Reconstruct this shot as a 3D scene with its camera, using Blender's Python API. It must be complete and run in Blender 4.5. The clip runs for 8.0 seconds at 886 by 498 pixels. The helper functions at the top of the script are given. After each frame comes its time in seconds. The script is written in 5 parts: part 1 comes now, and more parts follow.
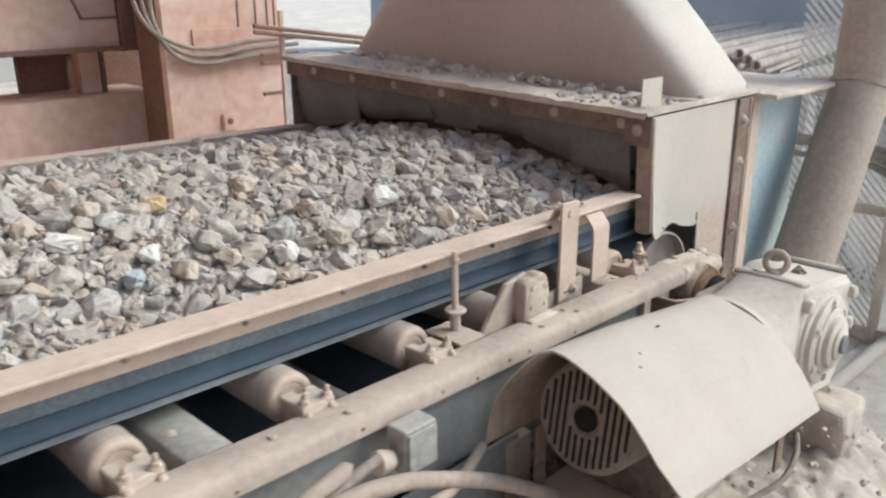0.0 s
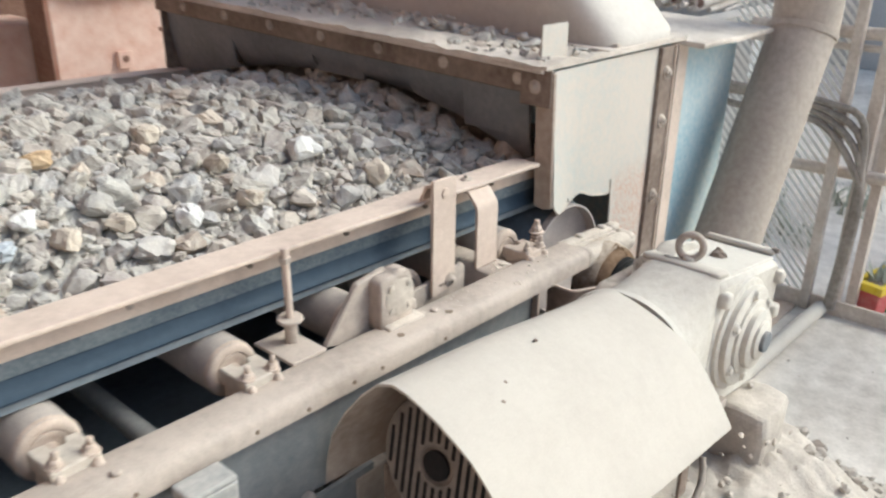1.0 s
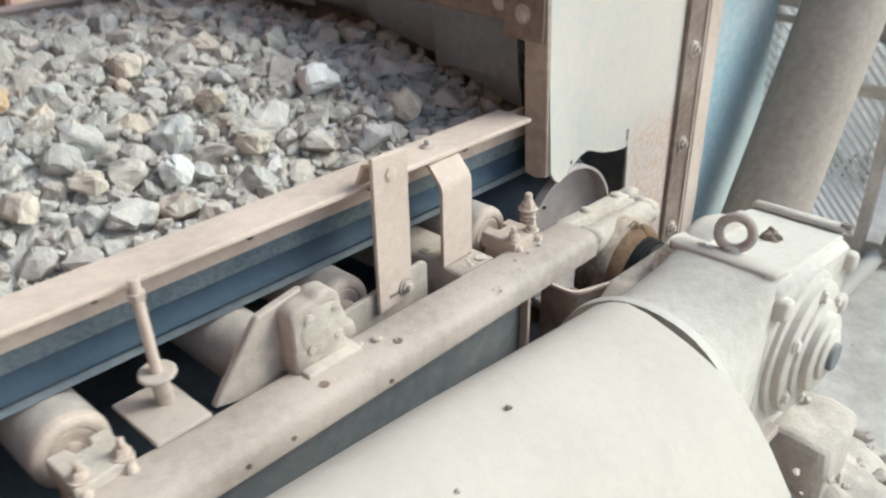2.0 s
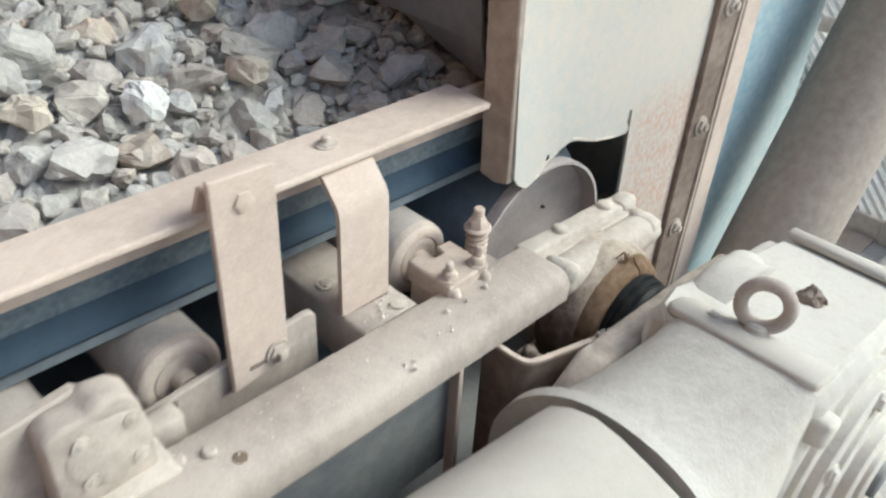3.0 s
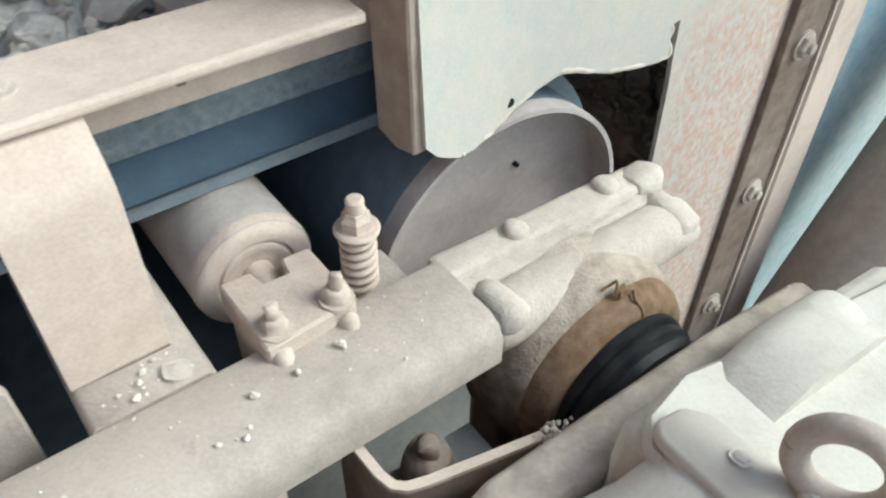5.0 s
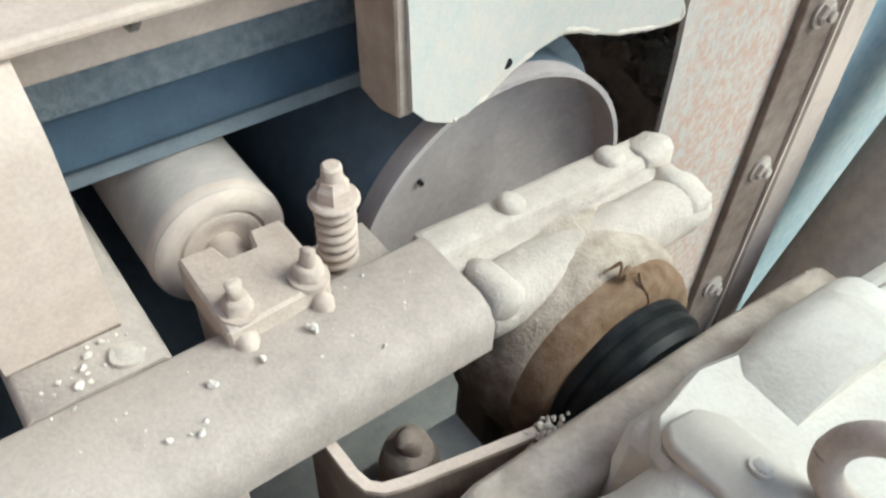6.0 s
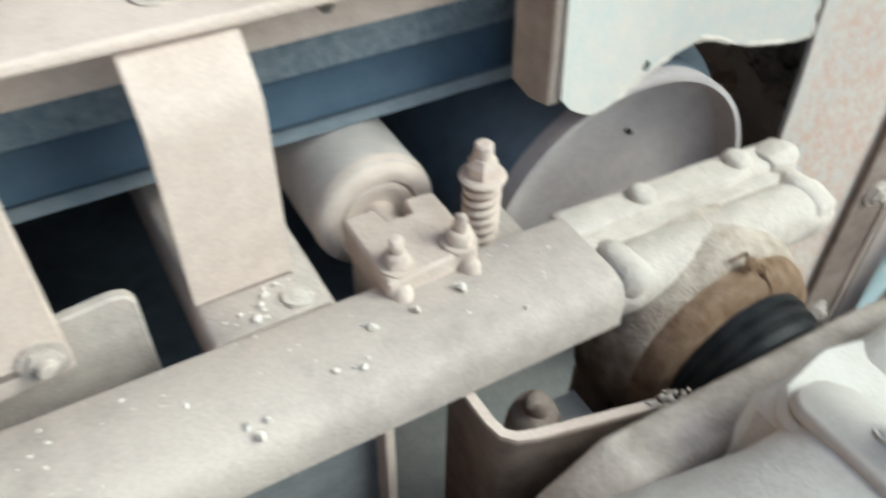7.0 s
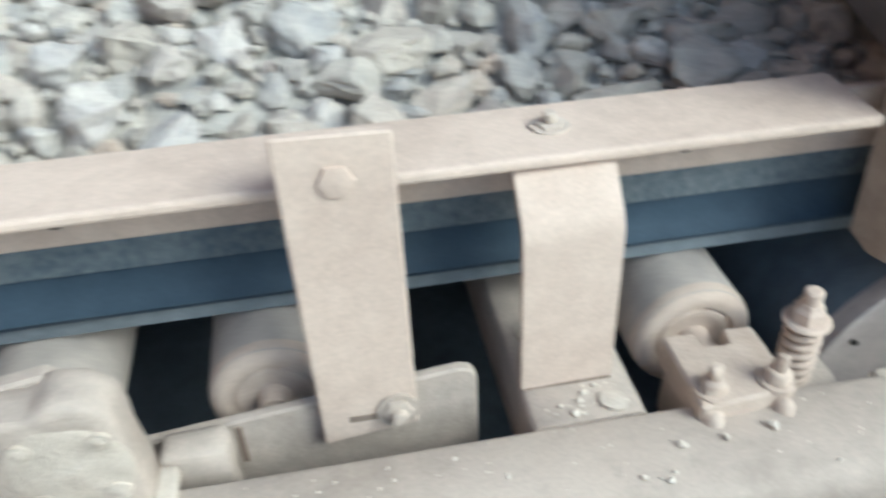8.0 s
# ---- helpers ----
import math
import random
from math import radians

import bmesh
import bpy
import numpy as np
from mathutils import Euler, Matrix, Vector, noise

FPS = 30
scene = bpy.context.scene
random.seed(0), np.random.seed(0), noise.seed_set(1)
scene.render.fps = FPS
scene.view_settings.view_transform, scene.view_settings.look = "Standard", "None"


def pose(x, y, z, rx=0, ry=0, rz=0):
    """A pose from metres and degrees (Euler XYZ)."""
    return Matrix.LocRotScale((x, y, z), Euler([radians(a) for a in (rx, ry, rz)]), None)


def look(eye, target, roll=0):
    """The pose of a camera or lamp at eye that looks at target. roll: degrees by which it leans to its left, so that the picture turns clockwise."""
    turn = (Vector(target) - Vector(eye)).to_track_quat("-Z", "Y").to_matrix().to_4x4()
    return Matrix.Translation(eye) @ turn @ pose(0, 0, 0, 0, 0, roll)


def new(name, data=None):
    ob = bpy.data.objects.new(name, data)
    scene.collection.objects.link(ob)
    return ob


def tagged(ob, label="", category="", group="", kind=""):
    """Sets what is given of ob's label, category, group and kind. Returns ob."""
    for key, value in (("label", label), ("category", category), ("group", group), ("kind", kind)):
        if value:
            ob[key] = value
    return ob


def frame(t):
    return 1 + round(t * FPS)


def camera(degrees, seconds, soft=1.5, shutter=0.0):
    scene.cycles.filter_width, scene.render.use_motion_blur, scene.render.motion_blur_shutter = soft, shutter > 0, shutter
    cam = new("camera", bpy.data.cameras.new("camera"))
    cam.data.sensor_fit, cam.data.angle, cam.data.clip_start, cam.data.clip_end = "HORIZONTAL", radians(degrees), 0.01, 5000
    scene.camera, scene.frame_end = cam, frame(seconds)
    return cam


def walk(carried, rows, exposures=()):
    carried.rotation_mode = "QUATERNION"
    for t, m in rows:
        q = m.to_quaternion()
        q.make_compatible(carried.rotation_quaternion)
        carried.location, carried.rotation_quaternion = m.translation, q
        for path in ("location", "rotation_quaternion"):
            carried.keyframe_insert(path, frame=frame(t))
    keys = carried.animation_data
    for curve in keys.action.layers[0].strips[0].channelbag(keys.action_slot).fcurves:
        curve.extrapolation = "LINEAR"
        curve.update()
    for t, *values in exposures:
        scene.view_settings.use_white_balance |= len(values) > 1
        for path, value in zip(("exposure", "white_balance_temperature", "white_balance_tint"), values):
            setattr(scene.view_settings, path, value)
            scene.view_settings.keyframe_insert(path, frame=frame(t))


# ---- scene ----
cam = camera(57.2, 8.0, 2.2, 0.5)
PATH = [
    (0, (-1.739, -0.883, 0.663), (-0.387, 0.452, 0.039), -0.3),
    (0.5, (-1.531, -0.879, 0.671), (-0.206, 0.443, -0.036), -0.8),
    (1, (-1.373, -0.795, 0.653), (0.013, 0.422, -0.121), 0.8),
    (1.5, (-1.194, -0.672, 0.635), (0.218, 0.448, -0.232), 0.6),
    (1.7, (-1.116, -0.637, 0.617), (0.246, 0.527, -0.273), -0.9),
    (2.8, (-0.677, -0.432, 0.558), (0.472, 0.713, -0.613), 3.3),
    (3, (-0.63, -0.386, 0.545), (0.56, 0.723, -0.619), 3.4),
    (3.5, (-0.52, -0.322, 0.512), (0.646, 0.772, -0.689), 2.0),
    (4, (-0.383, -0.273, 0.465), (0.543, 0.943, -0.825), 1.4),
    (4.5, (-0.296, -0.247, 0.426), (0.585, 0.939, -0.922), 1.0),
    (4.7, (-0.267, -0.243, 0.41), (0.617, 0.905, -0.969), 0.6),
    (5.8, (-0.203, -0.215, 0.366), (0.653, 0.913, -1.047), 1.9),
    (6, (-0.207, -0.209, 0.355), (0.659, 0.883, -1.08), 2.6),
    (6.5, (-0.22, -0.218, 0.349), (0.595, 0.881, -1.11), 1.0),
    (7, (-0.271, -0.234, 0.361), (0.46, 1.005, -1.029), 1.0),
    (7.5, (-0.309, -0.228, 0.401), (0.24, 1.168, -0.921), 0.2),
    (8, (-0.335, -0.248, 0.405), (-0.104, 1.332, -0.8), -3.3),
]
EXPOSURE = [(0.0, 0.47, 6120, 3), (0.5, 0.70, 6120, 2), (1.0, 0.72, 6080, 1), (1.5, 0.68, 5930, -2), (3.0, 0.68, 5840, -3), (3.5, 0.74, 5800, -4), (4.5, 0.73, 5760, -6), (6.5, 0.80, 5720, -6), (7.5, 0.72, 5560, -8), (8.0, 0.69, 5540, -6)]
walk(cam, [(t, look(eye, target, roll)) for t, eye, target, roll in PATH], EXPOSURE)

# ---- world, sun, exposure ----
world = bpy.data.worlds.new("sky")
scene.world = world
world.use_nodes = True
wn = world.node_tree
sky = wn.nodes.new("ShaderNodeTexSky")
sky.sky_type, sky.sun_disc = "NISHITA", False
SUN_FROM = Vector((0.62, -0.48, 0.62)).normalized()
sky.sun_elevation = math.asin(SUN_FROM.z)
sky.sun_rotation = math.atan2(SUN_FROM.x, SUN_FROM.y)
sky.dust_density, sky.air_density = 4.0, 1.0
bgn = wn.nodes["Background"]
bgn.inputs["Strength"].default_value = 0.15
wn.links.new(sky.outputs[0], bgn.inputs["Color"])
sun = new("sun", bpy.data.lights.new("sun", "SUN"))
sun.data.energy, sun.data.angle, sun.data.color = 1.5, radians(36), (1.0, 0.965, 0.92)
sun.matrix_world = look(SUN_FROM * 20, (0, 0, 0))

# ---- materials ----
DUST = (0.595, 0.530, 0.468)


def mat(name, base, dust=DUST, amount=0.5, rough=0.85, metal=0.0, grain=60.0, patch=7.0, bump=0.25, up=0.0, vary=0.12, contrast=1.3):
    """A surface under a coat of stone dust: two scales of patches, a fine grain, more dust where it faces up."""
    m = bpy.data.materials.new(name)
    m.use_nodes = True
    n, l = m.node_tree.nodes, m.node_tree.links
    b = n["Principled BSDF"]
    co = n.new("ShaderNodeTexCoord")
    n1, n2, n3 = (n.new("ShaderNodeTexNoise") for _ in range(3))
    for node, s, d in ((n1, patch, 4.0), (n2, grain, 6.0), (n3, grain * 6, 2.0)):
        node.inputs["Scale"].default_value, node.inputs["Detail"].default_value = s, d
        l.new(co.outputs["Object"], node.inputs["Vector"])

    def calc(op, a, c, clamp=False):
        k = n.new("ShaderNodeMath")
        k.operation, k.use_clamp = op, clamp
        for i, v in enumerate((a, c)):
            if isinstance(v, (int, float)):
                k.inputs[i].default_value = v
            else:
                l.new(v, k.inputs[i])
        return k.outputs[0]

    f = calc("MULTIPLY", calc("SUBTRACT", n1.outputs["Fac"], 0.5), contrast)
    f = calc("ADD", f, calc("MULTIPLY", calc("SUBTRACT", n2.outputs["Fac"], 0.5), contrast))
    if up:
        geo, sep = n.new("ShaderNodeNewGeometry"), n.new("ShaderNodeSeparateXYZ")
        l.new(geo.outputs["Normal"], sep.inputs[0])
        f = calc("ADD", f, calc("MULTIPLY", sep.outputs["Z"], up))
    f = calc("ADD", f, amount, True)
    mix = n.new("ShaderNodeMix")
    mix.data_type = "RGBA"
    mix.inputs["A"].default_value, mix.inputs["B"].default_value = (*base, 1), (*dust, 1)
    l.new(f, mix.inputs["Factor"])
    hsv = n.new("ShaderNodeHueSaturation")
    l.new(mix.outputs["Result"], hsv.inputs["Color"])
    v = calc("ADD", calc("MULTIPLY", calc("SUBTRACT", n3.outputs["Fac"], 0.5), vary * 2.5), 1.0)
    v = calc("ADD", v, calc("MULTIPLY", calc("SUBTRACT", n1.outputs["Fac"], 0.5), vary * 2))
    l.new(v, hsv.inputs["Value"])
    l.new(hsv.outputs["Color"], b.inputs["Base Color"])
    r = calc("ADD", calc("MULTIPLY", f, 0.9 - rough), rough, True)
    l.new(r, b.inputs["Roughness"])
    if metal:
        l.new(calc("MULTIPLY", calc("SUBTRACT", 1.0, f), metal), b.inputs["Metallic"])
    b.inputs["Specular IOR Level"].default_value = 0.25
    bp = n.new("ShaderNodeBump")
    bp.inputs["Strength"].default_value, bp.inputs["Distance"].default_value = bump, 0.004
    h = calc("ADD", n2.outputs["Fac"], calc("MULTIPLY", n3.outputs["Fac"], 0.35))
    l.new(h, bp.inputs["Height"])
    l.new(bp.outputs[0], b.inputs["Normal"])
    return m


def stone_mat(name, k):
    """Mottled limestone; k: the grain's size for a stone modelled 1 across."""
    m = bpy.data.materials.new(name)
    m.use_nodes = True
    n, l = m.node_tree.nodes, m.node_tree.links
    b = n["Principled BSDF"]
    geo, info, co = n.new("ShaderNodeNewGeometry"), n.new("ShaderNodeObjectInfo"), n.new("ShaderNodeTexCoord")
    add, fr = n.new("ShaderNodeMath"), n.new("ShaderNodeMath")
    add.operation, fr.operation = "ADD", "FRACT"
    l.new(geo.outputs["Random Per Island"], add.inputs[0])
    l.new(info.outputs["Random"], add.inputs[1])
    l.new(add.outputs[0], fr.inputs[0])
    ramp = n.new("ShaderNodeValToRGB")
    ramp.color_ramp.interpolation = "LINEAR"
    stops = [(0.0, (0.283, 0.273, 0.265)), (0.12, (0.416, 0.383, 0.354)), (0.24, (0.310, 0.315, 0.331)), (0.36, (0.380, 0.362, 0.342)), (0.48, (0.337, 0.308, 0.307)),
             (0.60, (0.464, 0.419, 0.382)), (0.71, (0.329, 0.333, 0.331)), (0.82, (0.493, 0.480, 0.488)), (0.90, (0.340, 0.348, 0.374)), (0.96, (0.432, 0.360, 0.310))]
    el = ramp.color_ramp.elements
    while len(el) < len(stops):
        el.new(0.5)
    for e, (p, c) in zip(el, stops):
        e.position, e.color = p, (c[0] * 1.03, c[1] * 1.01, c[2] * 0.96, 1)
    l.new(fr.outputs[0], ramp.inputs[0])
    n1, n2 = n.new("ShaderNodeTexNoise"), n.new("ShaderNodeTexNoise")
    n1.inputs["Scale"].default_value, n1.inputs["Detail"].default_value = 45 * k, 9
    n2.inputs["Scale"].default_value, n2.inputs["Detail"].default_value = 260 * k, 4
    for node in (n1, n2):
        l.new(co.outputs["Object"], node.inputs["Vector"])
    mix = n.new("ShaderNodeMix")
    mix.data_type = "RGBA"
    mix.inputs["B"].default_value = (0.55, 0.52, 0.465, 1)
    sub = n.new("ShaderNodeMapRange")
    sub.inputs[1].default_value, sub.inputs[2].default_value, sub.inputs[3].default_value, sub.inputs[4].default_value = 0.35, 0.75, 0.0, 0.75
    l.new(n1.outputs["Fac"], sub.inputs[0])
    l.new(sub.outputs[0], mix.inputs["Factor"])
    l.new(ramp.outputs[0], mix.inputs["A"])
    hsv, mr = n.new("ShaderNodeHueSaturation"), n.new("ShaderNodeMapRange")
    mr.inputs[3].default_value, mr.inputs[4].default_value = 0.74, 1.30
    l.new(n2.outputs["Fac"], mr.inputs[0])
    l.new(mr.outputs[0], hsv.inputs["Value"])
    l.new(mix.outputs["Result"], hsv.inputs["Color"])
    l.new(hsv.outputs[0], b.inputs["Base Color"])
    b.inputs["Roughness"].default_value = 0.9
    b.inputs["Specular IOR Level"].default_value = 0.2
    bp = n.new("ShaderNodeBump")
    bp.inputs["Strength"].default_value, bp.inputs["Distance"].default_value = 0.55, 0.008
    l.new(n1.outputs["Fac"], bp.inputs["Height"])
    l.new(bp.outputs[0], b.inputs["Normal"])
    return m


M_FRAME = mat("dusty_painted_steel", (0.33, 0.285, 0.25), dust=(0.50, 0.437, 0.383), amount=0.75, bump=0.3, up=0.15)
M_WEB = mat("grey_blue_steel", (0.135, 0.155, 0.175), dust=(0.32, 0.31, 0.30), amount=0.35, up=0.4, contrast=0.7, bump=0.15)
M_RAIL = mat("dusty_rail_steel", (0.46, 0.375, 0.315), dust=(0.62, 0.52, 0.447), amount=0.8, bump=0.2)
M_RUBBER = mat("blue_black_rubber", (0.065, 0.090, 0.122), dust=(0.22, 0.26, 0.30), amount=0.38, rough=0.6, bump=0.12, contrast=0.6)
M_SKIRT = mat("dusty_rubber_skirt", (0.026, 0.046, 0.074), dust=(0.085, 0.125, 0.17), amount=0.35, rough=0.55, bump=0.08, contrast=0.5)
M_SKIRT_TOP = mat("grey_speckled_strip", (0.085, 0.115, 0.145), dust=(0.235, 0.26, 0.275), amount=0.36, grain=170, bump=0.5)
M_ROLLER = mat("worn_roller_steel", (0.34, 0.315, 0.30), dust=(0.50, 0.45, 0.41), amount=0.6, rough=0.55, metal=0.2, bump=0.12)
M_CAP = mat("dusty_roller_cap", (0.44, 0.355, 0.295), dust=(0.57, 0.487, 0.42), amount=0.6, bump=0.3)
M_CAKED = mat("caked_dust", (0.40, 0.35, 0.295), dust=(0.585, 0.53, 0.465), amount=0.75, bump=0.45, grain=70, vary=0.1)
M_BOLT = mat("dusty_bolt", (0.30, 0.25, 0.21), amount=0.55, bump=0.4)
M_DARKBOLT = mat("dark_bolt", (0.10, 0.085, 0.075), amount=0.28)
M_BRACKET = mat("dusty_bracket_plate", (0.49, 0.395, 0.335), dust=(0.61, 0.512, 0.44), amount=0.75, bump=0.15)
M_GUARD = mat("pale_dusty_sheet", (0.45, 0.41, 0.365), dust=(0.525, 0.490, 0.437), amount=0.85, bump=0.15, vary=0.06, contrast=0.9)
# Iron tone set darker to carry the guard's shade over the cowl.
M_MOTOR = mat("dusty_motor_iron", (0.14, 0.125, 0.115), dust=(0.28, 0.25, 0.22), amount=0.40, up=0.35)
M_GEAR = mat("dust_caked_gearbox", (0.46, 0.415, 0.36), dust=(0.605, 0.575, 0.518), amount=0.72, up=0.25, bump=0.35, vary=0.08)
M_HOLE = mat("black_gap", (0.012, 0.012, 0.013), amount=0.0, contrast=0.05, bump=0.05)
M_HOOD = mat("pale_green_hood_paint", (0.43, 0.475, 0.465), dust=(0.555, 0.507, 0.452), amount=0.78, patch=3.0, bump=0.12, vary=0.07, contrast=1.6)
M_RUST = mat("pink_rusted_plate", (0.40, 0.28, 0.20), dust=(0.55, 0.47, 0.39), amount=0.50, grain=30, patch=5.0, bump=0.35, contrast=1.1)
M_FLANGE = mat("brown_flange_steel", (0.15, 0.11, 0.088), dust=(0.31, 0.255, 0.215), amount=0.40, up=0.5)
M_BLUE = mat("faded_blue_paint", (0.25, 0.43, 0.53), dust=(0.58, 0.62, 0.61), amount=0.56, patch=3.0, bump=0.1, vary=0.08)
M_TOPDUST = mat("thick_dust_layer", (0.43, 0.385, 0.335), dust=(0.64, 0.585, 0.525), amount=0.65, bump=0.9, grain=35)
# Pale coat on the slopes: settled dust plus painted light of the near end.
M_CONE = mat("galvanised_hopper", (0.50, 0.46, 0.42), dust=(0.70, 0.67, 0.62), amount=0.25, patch=2.0, bump=0.1, up=0.9, contrast=0.6)
M_DUCT = mat("dull_duct_steel", (0.33, 0.28, 0.235), dust=(0.50, 0.445, 0.39), amount=0.5, patch=3.0, bump=0.12, vary=0.07)
M_GREASE = mat("grease_brown_iron", (0.145, 0.084, 0.042), dust=(0.36, 0.265, 0.188), amount=0.45, rough=0.65, bump=0.35, grain=90)
M_SEAL = mat("oily_black_seal", (0.012, 0.014, 0.016), dust=(0.06, 0.06, 0.058), amount=0.25, rough=0.4)
M_SHAFT = mat("brown_shaft", (0.17, 0.12, 0.085), dust=(0.3, 0.24, 0.19), amount=0.4, rough=0.5, metal=0.4)
M_FLOOR = mat("dusty_concrete", (0.40, 0.36, 0.315), dust=(0.76, 0.715, 0.655), amount=0.66, grain=14, patch=1.6, bump=0.6)
M_PINK = mat("salmon_painted_steel", (0.56, 0.30, 0.22), dust=(0.76, 0.60, 0.52), amount=0.68, patch=1.2, grain=14, bump=0.1, vary=0.07)
# Brown steel tone; also painted where the salmon steelwork lies in shade.
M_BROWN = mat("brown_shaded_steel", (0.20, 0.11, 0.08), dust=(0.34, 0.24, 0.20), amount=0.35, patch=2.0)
M_TUBE = mat("grey_conduit", (0.22, 0.19, 0.175), dust=(0.42, 0.36, 0.32), amount=0.35, rough=0.6)
M_CABLE = mat("dusty_cable", (0.19, 0.165, 0.145), dust=(0.44, 0.39, 0.34), amount=0.5)
M_HOSE = mat("dusty_hose", (0.27, 0.225, 0.19), dust=(0.43, 0.375, 0.325), amount=0.55)
M_FENCE = mat("pale_mesh_wire", (0.82, 0.81, 0.78), dust=(0.85, 0.84, 0.81), amount=0.5)
M_POST = mat("brown_fence_steel", (0.44, 0.37, 0.31), dust=(0.70, 0.63, 0.56), amount=0.6)
M_RODS = mat("rusty_rod_stack", (0.46, 0.40, 0.35), dust=(0.72, 0.66, 0.60), amount=0.6)
M_RED = mat("red_planter_paint", (0.50, 0.06, 0.07), amount=0.15, contrast=0.5)
M_YELLOW = mat("yellow_planter_paint", (0.75, 0.56, 0.03), amount=0.10, contrast=0.4)
M_GREEN = mat("green_planter_paint", (0.06, 0.32, 0.08), amount=0.1, contrast=0.4)
M_LEAF = mat("dusty_leaf", (0.20, 0.24, 0.16), dust=(0.52, 0.52, 0.46), amount=0.55, contrast=0.8)
M_SOIL = mat("dry_soil", (0.13, 0.10, 0.075), amount=0.3)
M_WALL = mat("far_grey_wall", (0.46, 0.46, 0.45), dust=(0.66, 0.65, 0.63), amount=0.5, patch=0.6)
M_GLASSDARK = mat("dark_blue_pane", (0.21, 0.22, 0.24), amount=0.35, rough=0.3, contrast=0.5)
M_BANK = mat("crusted_stone_dust", (0.37, 0.33, 0.285), dust=(0.58, 0.53, 0.47), amount=0.58, bump=0.9, grain=35)
M_PEBBLE = mat("pale_pebble", (0.62, 0.57, 0.50), dust=(0.74, 0.69, 0.62), amount=0.6, bump=0.1)
M_BOX = mat("grey_junction_box", (0.22, 0.24, 0.24), dust=(0.50, 0.48, 0.45), amount=0.5, up=0.2)


def rust_stain(m, rust):
    """A rusted, dust-rubbed lower corner of the side panel: a worn patch with a ragged edge."""
    n, l = m.node_tree.nodes, m.node_tree.links
    hsv = next(k for k in n if k.type == "HUE_SAT")
    src = hsv.inputs["Color"].links[0].from_socket
    co, sep, nz = n.new("ShaderNodeTexCoord"), n.new("ShaderNodeSeparateXYZ"), n.new("ShaderNodeTexNoise")
    nz.inputs["Scale"].default_value, nz.inputs["Detail"].default_value = 165.0, 8.0
    l.new(co.outputs["Object"], sep.inputs[0])
    grainwise = n.new("ShaderNodeMapping")
    grainwise.inputs["Scale"].default_value = (1.0, 1.0, 0.75)
    l.new(co.outputs["Object"], grainwise.inputs["Vector"])
    l.new(grainwise.outputs[0], nz.inputs["Vector"])
    fx, fz, mul, fac = n.new("ShaderNodeMapRange"), n.new("ShaderNodeMapRange"), n.new("ShaderNodeMath"), n.new("ShaderNodeMath")
    fx.inputs[1].default_value, fx.inputs[2].default_value = 0.005, 0.05
    fz.inputs[1].default_value, fz.inputs[2].default_value, fz.inputs[3].default_value, fz.inputs[4].default_value = 0.015, 0.085, 1.0, 0.0
    l.new(sep.outputs["X"], fx.inputs[0])
    l.new(sep.outputs["Z"], fz.inputs[0])
    mul.operation, fac.operation, fac.use_clamp = "MULTIPLY", "MULTIPLY", True
    l.new(fx.outputs[0], mul.inputs[0])
    l.new(fz.outputs[0], mul.inputs[1])
    mr = n.new("ShaderNodeMapRange")
    mr.inputs[1].default_value, mr.inputs[2].default_value, mr.inputs[4].default_value = 0.36, 0.64, 0.75
    l.new(nz.outputs["Fac"], mr.inputs[0])
    l.new(mul.outputs[0], fac.inputs[0])
    l.new(mr.outputs[0], fac.inputs[1])
    mix = n.new("ShaderNodeMix")
    mix.data_type = "RGBA"
    mix.inputs["B"].default_value = (*rust, 1)
    l.new(fac.outputs[0], mix.inputs["Factor"])
    l.new(src, mix.inputs["A"])
    l.new(mix.outputs["Result"], hsv.inputs["Color"])


rust_stain(M_HOOD, (0.50, 0.305, 0.225))
M_CURTAIN = mat("grey_rubber_curtain", (0.15, 0.165, 0.185), dust=(0.30, 0.31, 0.325), amount=0.45, rough=0.7, bump=0.1, contrast=0.8)
M_BELTEDGE = mat("dusty_belt_edge", (0.10, 0.125, 0.155), dust=(0.27, 0.30, 0.325), amount=0.45, rough=0.7, bump=0.1, contrast=0.7)
M_DRUM = mat("pinkish_drum_steel", (0.36, 0.32, 0.315), dust=(0.50, 0.455, 0.435), amount=0.55, rough=0.5, metal=0.15, patch=9.0, grain=30, bump=0.08)
# Grimed iron; its dark base also paints the shade low on the rim.
M_GRIME_SHADE = mat("tan_grimed_shaded_iron", (0.17, 0.125, 0.085), dust=(0.52, 0.45, 0.375), amount=0.22, up=0.75, bump=0.6, grain=80)
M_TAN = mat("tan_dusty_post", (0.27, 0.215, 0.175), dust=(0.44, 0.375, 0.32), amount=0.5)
M_PLATE = mat("dirt_streaked_plate", (0.26, 0.215, 0.17), dust=(0.54, 0.475, 0.405), amount=0.60, grain=40, patch=12, bump=0.5, contrast=2.2)
# Greyer, darker copy of the frame coat, with shade under the belt painted in.
M_BEAM_SHADE = mat("shade_grey_dusty_beam", (0.24, 0.255, 0.26), dust=(0.44, 0.425, 0.395), amount=0.5, up=0.1)
M_STONE = stone_mat("crushed_limestone", 1.0)
M_ROCK = stone_mat("broken_limestone", 0.055)

# ---- builders ----


def thing(name, at, label, category, group="", kind=""):
    ob = new(name)
    ob.empty_display_size = 0.05
    ob.location = at
    return tagged(ob, label, category, group, kind)


def where(ob):
    p = Vector(ob.location)
    while ob.parent:
        ob = ob.parent
        p += ob.location
    return p


